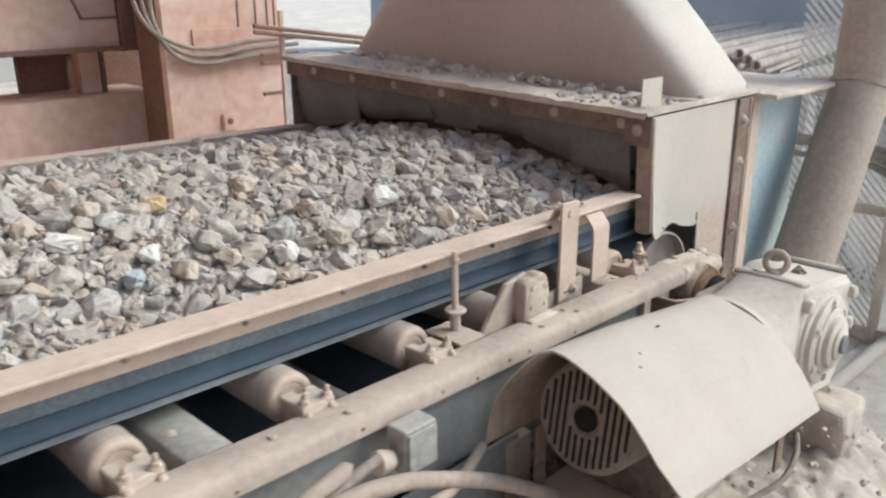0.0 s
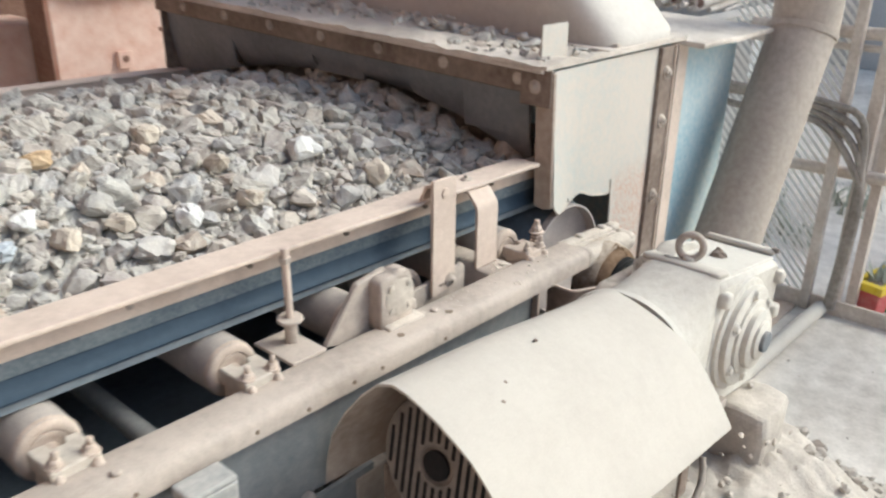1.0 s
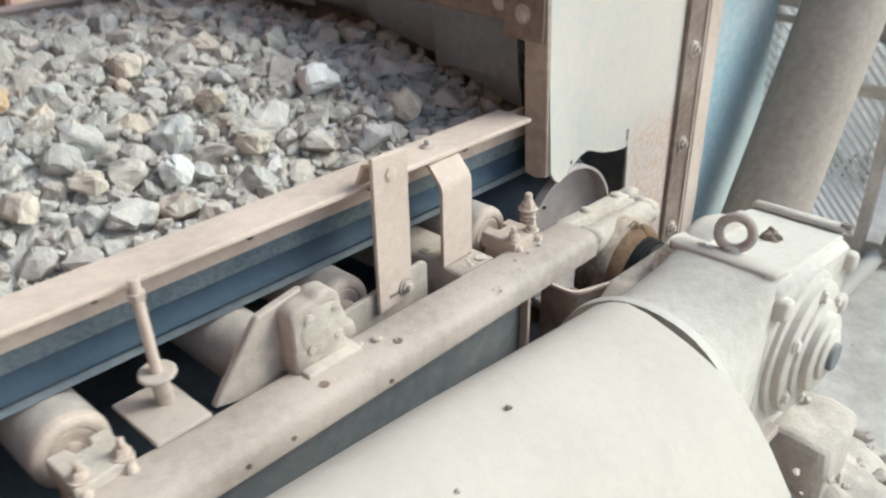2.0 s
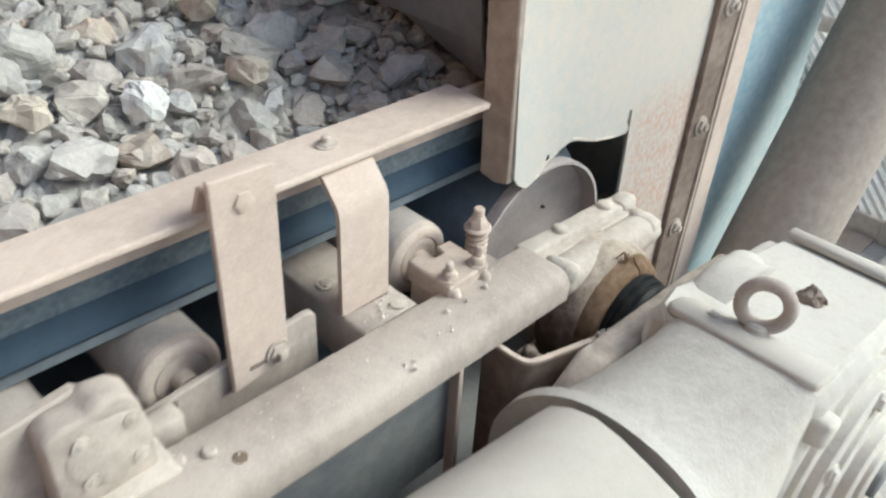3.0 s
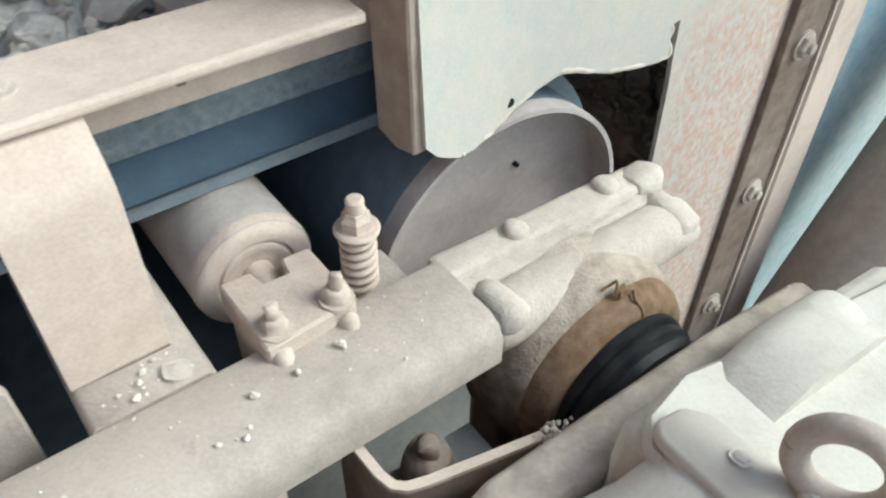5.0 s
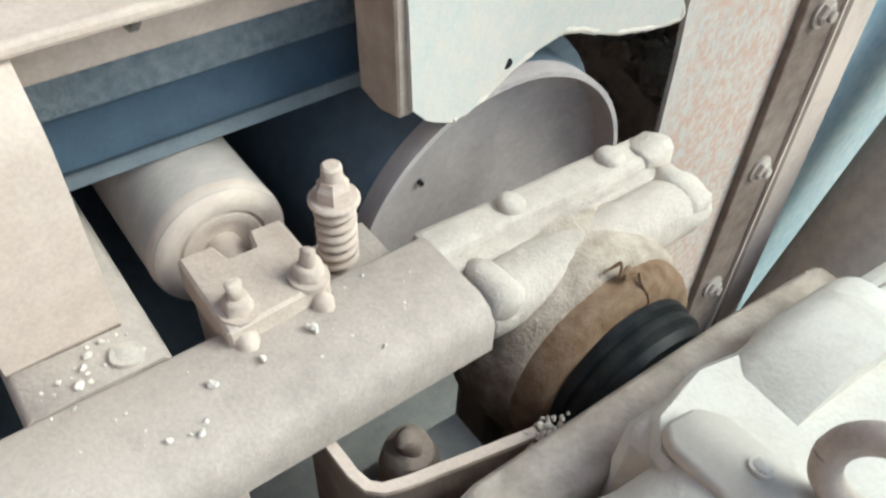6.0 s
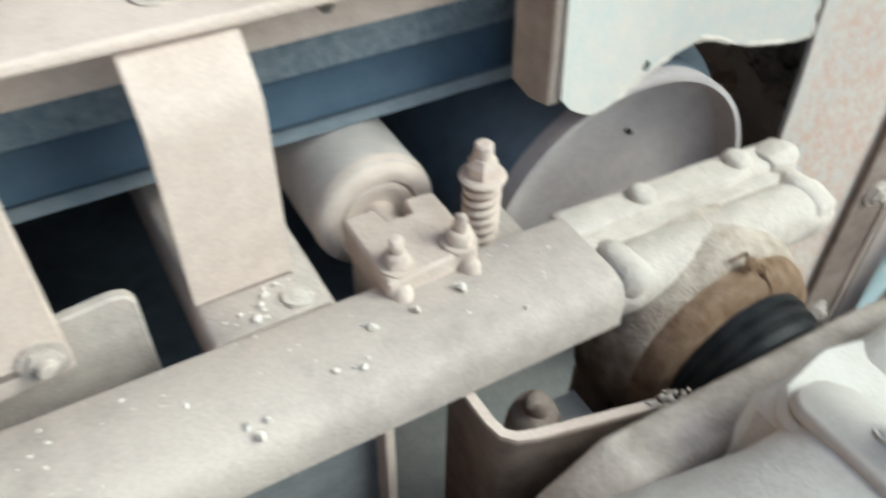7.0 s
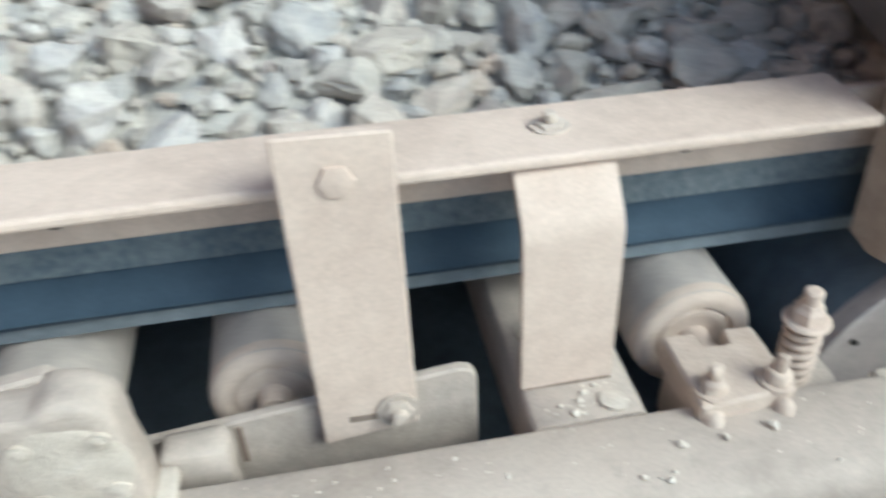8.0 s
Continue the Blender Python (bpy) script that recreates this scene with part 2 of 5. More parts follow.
def part(name, bm, material, parent=None, label="", at=None, smooth=None):
    """Links a bmesh in world coordinates as one mesh under a thing; at: where its origin lies."""
    o = Vector(at) if at is not None else (where(parent) if parent else Vector((0, 0, 0)))
    bmesh.ops.recalc_face_normals(bm, faces=bm.faces)
    bm.transform(Matrix.Translation(-o))
    me = bpy.data.meshes.new(name)
    if smooth is not None:
        for f in bm.faces:
            f.smooth = True
        for e in bm.edges:
            if len(e.link_faces) == 2 and e.calc_face_angle(0) > radians(smooth):
                e.smooth = False
    bm.to_mesh(me)
    bm.free()
    me.materials.append(material)
    ob = new(name, me)
    if parent:
        ob.parent = parent
        ob.location = o - where(parent)
    else:
        ob.location = o
    if label:
        tagged(ob, label)
    return ob


def box(x0, x1, y0, y1, z0, z1, bevel=0.0, seg=2, bm=None):
    b = bmesh.new()
    bmesh.ops.create_cube(b, size=1)
    b.transform(Matrix.Translation(((x0 + x1) / 2, (y0 + y1) / 2, (z0 + z1) / 2)) @ Matrix.Diagonal((x1 - x0, y1 - y0, z1 - z0, 1)))
    if bevel:
        bmesh.ops.bevel(b, geom=b.edges[:], offset=bevel, segments=seg, affect="EDGES", profile=0.5)
    return join(bm, b)


def join(bm, b):
    if bm is None:
        return b
    me = bpy.data.meshes.new("tmp")
    b.to_mesh(me)
    b.free()
    bm.from_mesh(me)
    bpy.data.meshes.remove(me)
    return bm


def frame_to(p0, p1):
    d = Vector(p1) - Vector(p0)
    return Matrix.Translation(p0) @ d.to_track_quat("Z", "Y").to_matrix().to_4x4(), d.length


def lathe(p0, p1, prof, seg=32, bm=None, close=True):
    """A turned body along p0-p1; prof: (distance along, radius)."""
    m, _ = frame_to(p0, p1)
    b = bmesh.new()
    rings = []
    for a, r in prof:
        rings.append([b.verts.new((r * math.cos(2 * math.pi * i / seg), r * math.sin(2 * math.pi * i / seg), a)) for i in range(seg)])
    for u, v in zip(rings, rings[1:]):
        for i in range(seg):
            b.faces.new((u[i], u[(i + 1) % seg], v[(i + 1) % seg], v[i]))
    if close:
        b.faces.new(rings[0][::-1])
        b.faces.new(rings[-1])
    b.transform(m)
    return join(bm, b)


def rod(p0, p1, r, seg=16, bm=None, bevel=0.0):
    n = (Vector(p1) - Vector(p0)).length
    k = min(bevel, r * 0.9)
    prof = [(0, r - k), (k, r), (n - k, r), (n, r - k)] if k else [(0, r), (n, r)]
    return lathe(p0, p1, prof, seg, bm)


def plate(poly, axis, a0, a1, bm=None, bevel=0.0):
    """A flat plate: polygon in the plane across the axis, from a0 to a1 along it."""
    b = bmesh.new()

    def put(u, v, a):
        return {"x": (a, u, v), "y": (u, a, v), "z": (u, v, a)}[axis]

    lo, hi = [b.verts.new(put(u, v, a0)) for u, v in poly], [b.verts.new(put(u, v, a1)) for u, v in poly]
    b.faces.new(lo), b.faces.new(hi[::-1])
    k = len(poly)
    for i in range(k):
        b.faces.new((lo[i], hi[i], hi[(i + 1) % k], lo[(i + 1) % k]))
    bmesh.ops.recalc_face_normals(b, faces=b.faces)
    if bevel:
        bmesh.ops.bevel(b, geom=b.edges[:], offset=bevel, segments=1, affect="EDGES")
    return join(bm, b)


def sheet(line, axis, a0, a1, thick, bm=None):
    """A bent sheet: a polyline across the axis, given a thickness towards its left side."""
    pts = [Vector(p) for p in line]
    off = []
    for i, p in enumerate(pts):
        d = (pts[min(i + 1, len(pts) - 1)] - pts[max(i - 1, 0)]).normalized()
        off.append(p + Vector((-d.y, d.x)) * thick)
    return plate([tuple(p) for p in pts] + [tuple(p) for p in off[::-1]], axis, a0, a1, bm)


def tube(points, r, seg=10, bm=None, smooth_steps=5):
    """A round tube through points (Catmull-Rom)."""
    P = [Vector(p) for p in points]
    path = []
    for i in range(len(P) - 1):
        a, b_, c, d = P[max(i - 1, 0)], P[i], P[i + 1], P[min(i + 2, len(P) - 1)]
        for k in range(smooth_steps):
            t = k / smooth_steps
            path.append(0.5 * ((2 * b_) + (c - a) * t + (2 * a - 5 * b_ + 4 * c - d) * t * t + (3 * b_ - a - 3 * c + d) * t ** 3))
    path.append(P[-1])
    b = bmesh.new()
    rings, side = [], None
    for i, p in enumerate(path):
        d = (path[min(i + 1, len(path) - 1)] - path[max(i - 1, 0)]).normalized()
        side = (side - d * side.dot(d)).normalized() if side else d.orthogonal().normalized()
        w = d.cross(side)
        rings.append([b.verts.new(p + (side * math.cos(2 * math.pi * j / seg) + w * math.sin(2 * math.pi * j / seg)) * r) for j in range(seg)])
    for u, v in zip(rings, rings[1:]):
        for j in range(seg):
            b.faces.new((u[j], u[(j + 1) % seg], v[(j + 1) % seg], v[j]))
    b.faces.new(rings[0][::-1]), b.faces.new(rings[-1])
    return join(bm, b)


def hexbolt(p, d, r=0.011, h=0.008, shank=0.0, washer=True, bm=None):
    """A bolt head standing on p along d, with a washer and, if wanted, a stub of thread."""
    p, d = Vector(p), Vector(d).normalized()
    b = None
    if washer:
        b = rod(p - d * 0.001, p + d * 0.0025, r * 1.35, 16, b)
    b = lathe(p, p + d, [(0, r), (h * 0.8, r), (h, r * 0.8)], 6, b)
    if shank:
        b = rod(p + d * h * 0.9, p + d * (h + shank), r * 0.5, 10, b, 0.001)
    return join(bm, b)


def rough(bm, amp, scale, cuts=0):
    if cuts:
        bmesh.ops.subdivide_edges(bm, edges=bm.edges[:], cuts=cuts, use_grid_fill=True)
    for v in bm.verts:
        v.co += Vector(noise.noise_vector(v.co * scale)) * amp
    return bm


# ---- ground ----
def ground():
    xs = sorted(set([-150, -60, -25, -10, -5, -3] + [-2 + 0.1 * i for i in range(51)] + [3.5, 5, 8, 15, 30, 70, 180]))
    ys = sorted(set([-150, -60, -25, -10, -5, -3] + [-2 + 0.1 * i for i in range(31)] + [1.5, 3, 6, 12, 30, 70, 180]))
    b = bmesh.new()
    g = [[None] * len(ys) for _ in xs]
    for i, x in enumerate(xs):
        for j, y in enumerate(ys):
            near = 1.0 if -2 < x < 3 and -2 < y < 1 else 0.0
            z = -0.785 + near * (0.012 * noise.noise((x * 2.3, y * 2.3, 0)) + 0.006 * noise.noise((x * 7, y * 7, 3)))
            g[i][j] = b.verts.new((x, y, z))
    for i in range(len(xs) - 1):
        for j in range(len(ys) - 1):
            b.faces.new((g[i][j], g[i + 1][j], g[i + 1][j + 1], g[i][j + 1]))
    ob = part("ground", b, M_FLOOR, smooth=60)
    tagged(ob, "pale dusty concrete floor strewn with grit", "floor", kind="structure")


ground()

# ---- feeder frame ----
BELT_T, BELT_B = 0.050, 0.034
PULLEY = (0.125, -0.100)
WIDE = 1.80
Y0, Y1 = 0.195, 1.605
V = 0.205
FALL = 0.016


def incline(bm):
    """The belt and all that follows it fall slightly towards the head drum, against the level side channel."""
    for v in bm.verts:
        v.co.z -= FALL * v.co.x
    return bm


def along(bm):
    """The side channels fall with the belt, level with the drive where they end."""
    for v in bm.verts:
        v.co.z -= FALL * (v.co.x + 0.2)
    return bm


def feeder_frame():
    for near in (True, False):
        t = thing("side_channel", (-1.45, 0.04 if near else WIDE - 0.04, -0.16),
                  "long dust-coated folded steel side channel of the belt feeder" if near else "far dust-coated steel side channel of the belt feeder", "channel", "feeder frame")
        s = 1 if near else -1
        q = 0.0 if near else WIDE
        line = [(q + s * 0.082, -0.014), (q + s * 0.082, -0.003), (q + s * 0.078, 0.0), (q + s * 0.023, 0.0), (q + s * 0.013, -0.004), (q + s * 0.007, -0.014), (q + s * 0.007, -0.038)]
        part("top_flange", along(sheet(line[::-s], "x", -3.0, 0.006, -0.006)), M_FRAME, t, smooth=50)
        web = sheet([(q + s * 0.030, -0.006), (q + s * 0.030, -0.20)][::-s], "x", -3.0, -0.162 if near else 0.0, -0.006)
        part("web", along(web), M_WEB, t, "grey-blue web streaked with dust")
        if near:
            part("web_edge", box(-0.1615, -0.1545, 0.016, 0.031, -0.40, -0.008, 0.0015), M_BRACKET, t, "pale dusty cut edge of the web")
            for x in (-0.534, -0.414):
                part("bolt_hole", along(rod((x, 0.031, -0.004), (x, 0.031, 0.0008), 0.0066, 16)), M_SHAFT, t, "dark open bolt hole")
            for x in (-0.60, -0.66, -0.75, -0.84, -0.45, -1.25, -1.02):
                part("bolt_hole", along(rod((x, 0.014, -0.024 - 0.006 * (int(x * 100) % 2)), (x, 0.0058, -0.024 - 0.006 * (int(x * 100) % 2)), 0.0034, 12)), M_SHAFT, t)
            for x, y in ((-0.43, 0.052), (-0.455, 0.06), (-1.16, 0.05), (-1.03, 0.03)):
                part("rivet", along(rod((x, y, -0.001), (x, y, 0.005), 0.007, 10, None, 0.002)), M_FRAME, t)
    for x, w in ((-1.245, 0.080), (-0.197, 0.078), (-2.3, 0.08)):
        t = thing("cross_member", (x, 0.98, -0.05), "flat dusty steel cross member between the side channels", "beam", "feeder cross members")
        part("top_plate", along(sheet([(x - w / 2, -0.06), (x - w / 2, -0.006), (x - w / 2 + 0.005, -0.001), (x + w / 2 - 0.005, -0.001), (x + w / 2, -0.006), (x + w / 2, -0.06)],
                                "y", 0.083, WIDE - 0.083, -0.005)), M_FRAME if x > -1.0 else M_BEAM_SHADE, t, smooth=50)
        for y in (0.17, WIDE - 0.17):
            part("bolt", along(rough(hexbolt((x - w * 0.22, y, -0.001), (0, 0, 1), 0.008, 0.005), 0.0012, 90)), M_CAKED, t, smooth=50)
    for x in (-0.9, -1.55):
        b = along(rod((x, 0.09, -0.10), (x, WIDE - 0.09, -0.10), 0.018))
        tagged(part("tie_bar", b, M_BEAM_SHADE, None, at=(x, 0.98, -0.1), smooth=40), "round dusty tie bar under the carrying belt", "bar", "feeder tie bars")
    for x in (-2.6, -1.3, -0.62):
        for y in (0.04, WIDE - 0.04):
            t = thing("support_leg", (x, y, -0.785), "dusty steel support leg of the feeder frame", "leg", "feeder legs")
            part("post", box(x - 0.04, x + 0.04, y - 0.03, y + 0.03, -0.775, -0.202, 0.004), M_HOSE, t)
            part("foot_plate", box(x - 0.08, x + 0.08, y - 0.07, y + 0.07, -0.79, -0.775, 0.003), M_FRAME, t)


feeder_frame()


def belt():
    """The endless belt: carrying run, wrap round the head drum, return run."""
    R, xh, xt = 0.135, PULLEY[0], -3.05
    loop = []
    for k in range(25):
        a = math.pi / 2 - math.pi * k / 24
        loop.append((xh + math.cos(a), math.sin(a), 1))
    for k in range(25):
        a = -math.pi / 2 - math.pi * k / 24
        loop.append((xt + math.cos(a), math.sin(a), -1))
    b = bmesh.new()
    ys = [Y0, Y0 + 0.004] + [Y0 + 0.1 + 0.155 * i for i in range(9)] + [Y1 - 0.004, Y1]
    n = len(loop)

    def ring(r, y):
        out = []
        for cx, s, side in loop:
            x0 = xh if side > 0 else xt
            out.append(b.verts.new((x0 + (cx - x0) * r, y, PULLEY[1] + s * r)))
        return out

    outer, inner = [ring(0.150, y) for y in ys], [ring(0.134, y) for y in ys]
    for rings, flip in ((outer, 1), (inner, -1)):
        for u, v in zip(rings, rings[1:]):
            for i in range(n):
                f = (u[i], u[(i + 1) % n], v[(i + 1) % n], v[i])
                b.faces.new(f[::flip])
    t = thing("conveyor_belt", (-1.4, 0.98, -0.25), "endless blue-black rubber conveyor belt running over rollers", "belt")
    part("belt_cover", incline(b), M_RUBBER, t, smooth=40)
    for y in (Y0, Y1):
        b = bmesh.new()
        rings = [ring(r, y + d) for r, d in ((0.1503, 0.006), (0.1503, -0.001), (0.1495, -0.003), (0.1345, -0.003), (0.1338, 0.006))] if y == Y0 else [ring(0.150, y), ring(0.134, y)]
        for u, v in zip(rings, rings[1:]):
            for i in range(n):
                b.faces.new((u[i], u[(i + 1) % n], v[(i + 1) % n], v[i]))
        part("belt_edge", incline(b), M_BELTEDGE, t, "lighter dusty cut edge of the belt", smooth=50)


belt()
rollers = []


def drum(name, x, label):
    zc = PULLEY[1] - FALL * x
    t = thing(name, (x, 0.98, -0.26), label, "pulley")
    shell = lathe((x, 0.140, zc), (x, 1.66, zc),
                  [(0.044, 0.012), (0.043, 0.030), (0.040, 0.075), (0.033, 0.105), (0.022, 0.126), (0.0, 0.129), (0.0, 0.1335), (0.003, 0.1338), (1.517, 0.1338), (1.52, 0.13), (1.49, 0.12), (1.47, 0.03)], 64)
    sh = part("shell", shell, M_DRUM, t, "worn grey drum shell with a dished end", at=(x, 0.98, zc), smooth=40)
    part("lagging", lathe((x, 0.156, zc), (x, 1.83, zc), [(0, 0.1336), (0.001, 0.13395), (1.488, 0.13395), (1.489, 0.1336)], 64, None, False), M_RUBBER, sh, "dark rubber lagging round the drum", smooth=40)
    for a in (100, 280):
        c = (x + 0.062 * math.cos(radians(a)), 0.1815, zc + 0.062 * math.sin(radians(a)))
        part("end_hole", rod((c[0], 0.1765, c[2]), (c[0], 0.19, c[2]), 0.0024, 12), M_HOLE, sh, "small dark hole")
    rollers.append((sh, 0.142))


drum("head_pulley", PULLEY[0], "wide steel head pulley turning the belt under the hood")
drum("tail_pulley", -3.05, "wide steel tail pulley at the far end of the belt")


def idler(x, clamp=True, y=0.145, z=-0.012):
    z -= FALL * x
    t = thing("idler_roller", (x, 0.98, z - 0.044), "dusty steel idler roller carrying the belt", "roller", "idler rollers")
    n = WIDE - 2 * y
    r = 0.0445
    prof = [(0.012, 0.030), (0.006, 0.040), (0.004, 0.0432), (0.009, r), (n - 0.009, r), (n - 0.004, 0.043), (n, 0.036), (n - 0.006, 0.02)]
    sh = part("roller_tube", lathe((x, y, z), (x, 1.0, z), prof, 40), M_ROLLER, t, at=(x, 0.98, z), smooth=40)
    part("shaft_end", rod((x, y - (0.03 if clamp else 0.012), z), (x, y + 0.02, z), 0.012, 16), M_CAP, t, smooth=40)
    cap = [(0.003, 0.010), (0.003, 0.019), (0.002, 0.0205), (0.002, 0.026), (0.0035, 0.0272), (0.0035, 0.0282), (0.0010, 0.0295), (0.0, 0.034), (0.0005, 0.0385), (0.003, 0.0422), (0.006, 0.0441), (0.012, 0.0449)]
    part("end_cap", lathe((x, y, z), (x, 1.0, z), cap, 40), M_CAP, sh, "dust-brown roller end cap with a ring groove", smooth=40)
    rollers.append((sh, r))
    if clamp:
        c = thing("shaft_clamp", (x, 0.09, -0.014), "dust-caked roller shaft clamp block with two bolts", "clamp", "roller shaft clamps")
        blk = plate([(x - 0.033, 0.066), (x + 0.033, 0.070), (x + 0.033, 0.131), (x + 0.012, 0.132), (x + 0.009, 0.118), (x - 0.008, 0.118), (x - 0.011, 0.133), (x - 0.033, 0.133)], "z", -0.012, 0.0135, None, 0.002)
        part("saddle", along(rough(box(x - 0.031, x + 0.031, 0.083, 0.128, -0.055, -0.0125, 0.004), 0.0015, 40, 1)), M_CAP, c, smooth=55)
        part("block", along(rough(blk, 0.0008, 40)), M_CAP if x > -0.2 else M_CAKED, c, smooth=28)
        for dx in (-0.021, 0.023):
            bb = hexbolt((x + dx, 0.079, 0.0125), (0.05, 0, 1), 0.0090, 0.011, 0.011)
            part("clamp_bolt", along(rough(bb, 0.0026, 90)), M_CAP, c, "bolt under a crust of dust", smooth=60)
        for dx in (-0.024, 0.024):
            kn = lathe((x + dx, 0.0665, 0.004), (x + dx, 0.062, -0.03), [(-0.004, 0.003), (-0.001, 0.006), (0.006, 0.0075), (0.016, 0.0065), (0.021, 0.003)], 10)
            part("dust_nub", along(rough(kn, 0.0022, 110)), M_CAP, c, smooth=60)
    return t


for x in (-2.54, -2.24, -1.94, -1.645, -1.352, -1.058, -0.780):
    idler(x)
idler(-0.548, False, 0.128)
idler(-0.398, False, 0.150)
idler(-0.098)


def skirt_rail(near):
    s, q = (1, 0.0) if near else (-1, WIDE)
    t = thing("skirt_rail", (-1.4, q + s * 0.19, 0.05), "long dusty angle-iron skirt rail holding the rubber seal along the gravel" if near else "far angle-iron skirt rail along the gravel", "rail", "skirt rails")

    def yy(a, c):
        return (q + a, q + c) if near else (q - c, q - a)

    part("top_leg", incline(box(-3.0, -0.003 if near else 0.30, *yy(0.139, 0.205), 0.153, 0.161, 0.0025)), M_RAIL, t)
    part("lower_leg", incline(box(-3.0, 0.30, *yy(0.191, 0.199), 0.106, 0.1535, 0.002)), M_RAIL, t)
    part("seal_strip", incline(box(-3.0, 0.30, *yy(0.193, 0.207), 0.082, 0.108, 0.001)), M_SKIRT_TOP, t, "grey speckled strip")
    line = [(0.1985, 0.084), (0.1980, 0.076), (0.1965, 0.067), (0.1935, 0.0595), (0.1885, 0.0550), (0.1850, 0.0530)]
    part("rubber_seal", incline(sheet([(q + s * u, w) for u, w in line], "x", -3.0, 0.30, 0.005 * s)), M_SKIRT, t, "smooth blue-black rubber seal curling out on the belt", smooth=60)
    if near:
        x = -2.306
        while x < 0.05:
            part("seal_bolt", incline(hexbolt((x, 0.191, 0.127), (0, -1, 0), 0.0052, 0.006, 0.003, False)), M_DARKBOLT, t, "dark bolt head", smooth=30)
            x += 0.2
        for x in (-0.204, -1.8):
            part("top_bolt", incline(rough(hexbolt((x, 0.174, 0.160), (0, 0, 1), 0.009, 0.005, 0.006), 0.001, 120)), M_BOLT, t, smooth=40)


skirt_rail(True)
skirt_rail(False)

# ---- brackets, rod, bearing on the near channel ----
def flat_bracket():
    t = thing("flat_bar_bracket", (-0.315, 0.122, -0.05), "upright dusty flat-bar bracket bolted beside the skirt rail", "bracket")
    bar = plate([(-0.367, 0.212), (-0.3045, 0.209), (-0.3050, -0.008), (-0.3675, -0.016)], "y", 0.112, 0.119, None, 0.0012)
    part("flat_bar", bar, M_BRACKET, t)
    part("top_lug", sheet([(0.118, 0.203), (0.136, 0.198), (0.150, 0.1675)], "x", -0.364, -0.336, -0.005), M_BRACKET, t)
    part("bolt", hexbolt((-0.336, 0.112, 0.184), (0, -1, 0), 0.010, 0.003, 0, False), M_BRACKET, t, smooth=40)
    part("bolt", rough(hexbolt((-0.318, 0.112, 0.008), (0, -1, 0), 0.010, 0.006, 0.006), 0.0012, 100), M_BOLT, t, smooth=40)
    part("slot", rough(box(-0.350, -0.325, 0.1112, 0.113, 0.002, 0.007), 0.001, 60, 1), M_FLANGE, t)
    part("foot_bar", plate([(-0.50, -0.065), (-0.50, 0.000), (-0.275, 0.023), (-0.267, 0.021), (-0.263, 0.014), (-0.263, -0.055)], "y", 0.1225, 0.131, None, 0.0015), M_FRAME, t)
    part("foot_seam", box(-0.423, -0.419, 0.1212, 0.1235, -0.03, 0.004, 0.0006), M_FLANGE, t)


def loop_bracket():
    t = thing("bent_strap_bracket", (-0.215, 0.115, 0.0), "bent strap bracket from the rail down to the cross member", "bracket")
    line = [(0.165, 0.1555), (0.147, 0.1552), (0.141, 0.152), (0.122, 0.131), (0.1185, 0.124), (0.1175, 0.116), (0.117, -0.0005)]
    part("strap", sheet(line, "x", -0.234, -0.172, 0.006), M_BRACKET, t, smooth=50)
    part("joint", rough(box(-0.233, -0.173, 0.1160, 0.1174, -0.002, 0.0004), 0.0004, 120, 4), M_FLANGE, t, "dark joint under the strap")
    for x, y in ((-0.178, 0.094),):
        part("bolt", rough(hexbolt((x, y, -0.001), (0, 0, 1), 0.0065, 0.003), 0.0016, 90), M_CAKED, t, smooth=50)


def levelling_rod():
    t = thing("threaded_rod", (-0.68, 0.127, 0.004), "slim upright threaded rod with a collar on a square plate", "rod")
    part("base_plate", box(-0.722, -0.655, 0.075, 0.172, 0.0085, 0.0145, 0.0015), M_FRAME, t)
    part("sleeve", rod((-0.676, 0.134, 0.006), (-0.682, 0.128, 0.055), 0.0105, 16, None, 0.001), M_FRAME, t, smooth=40)
    part("collar", rod((-0.682, 0.128, 0.055), (-0.6823, 0.1277, 0.061), 0.021, 20, None, 0.0015), M_FRAME, t, smooth=40)
    part("rod", rod((-0.682, 0.128, 0.059), (-0.686, 0.126, 0.180), 0.0062, 12, None, 0.001), M_BRACKET, t, smooth=40)
    part("nut", lathe((-0.6853, 0.1264, 0.155), (-0.686, 0.126, 0.18), [(0, 0.0095), (0.009, 0.0095)], 6), M_FRAME, t)
    part("weld", rough(lathe((-0.676, 0.134, 0.006), (-0.676, 0.134, 0.02), [(0, 0.018), (0.004, 0.0145), (0.007, 0.0105)], 14), 0.0015, 90), M_CAKED, t, smooth=50)


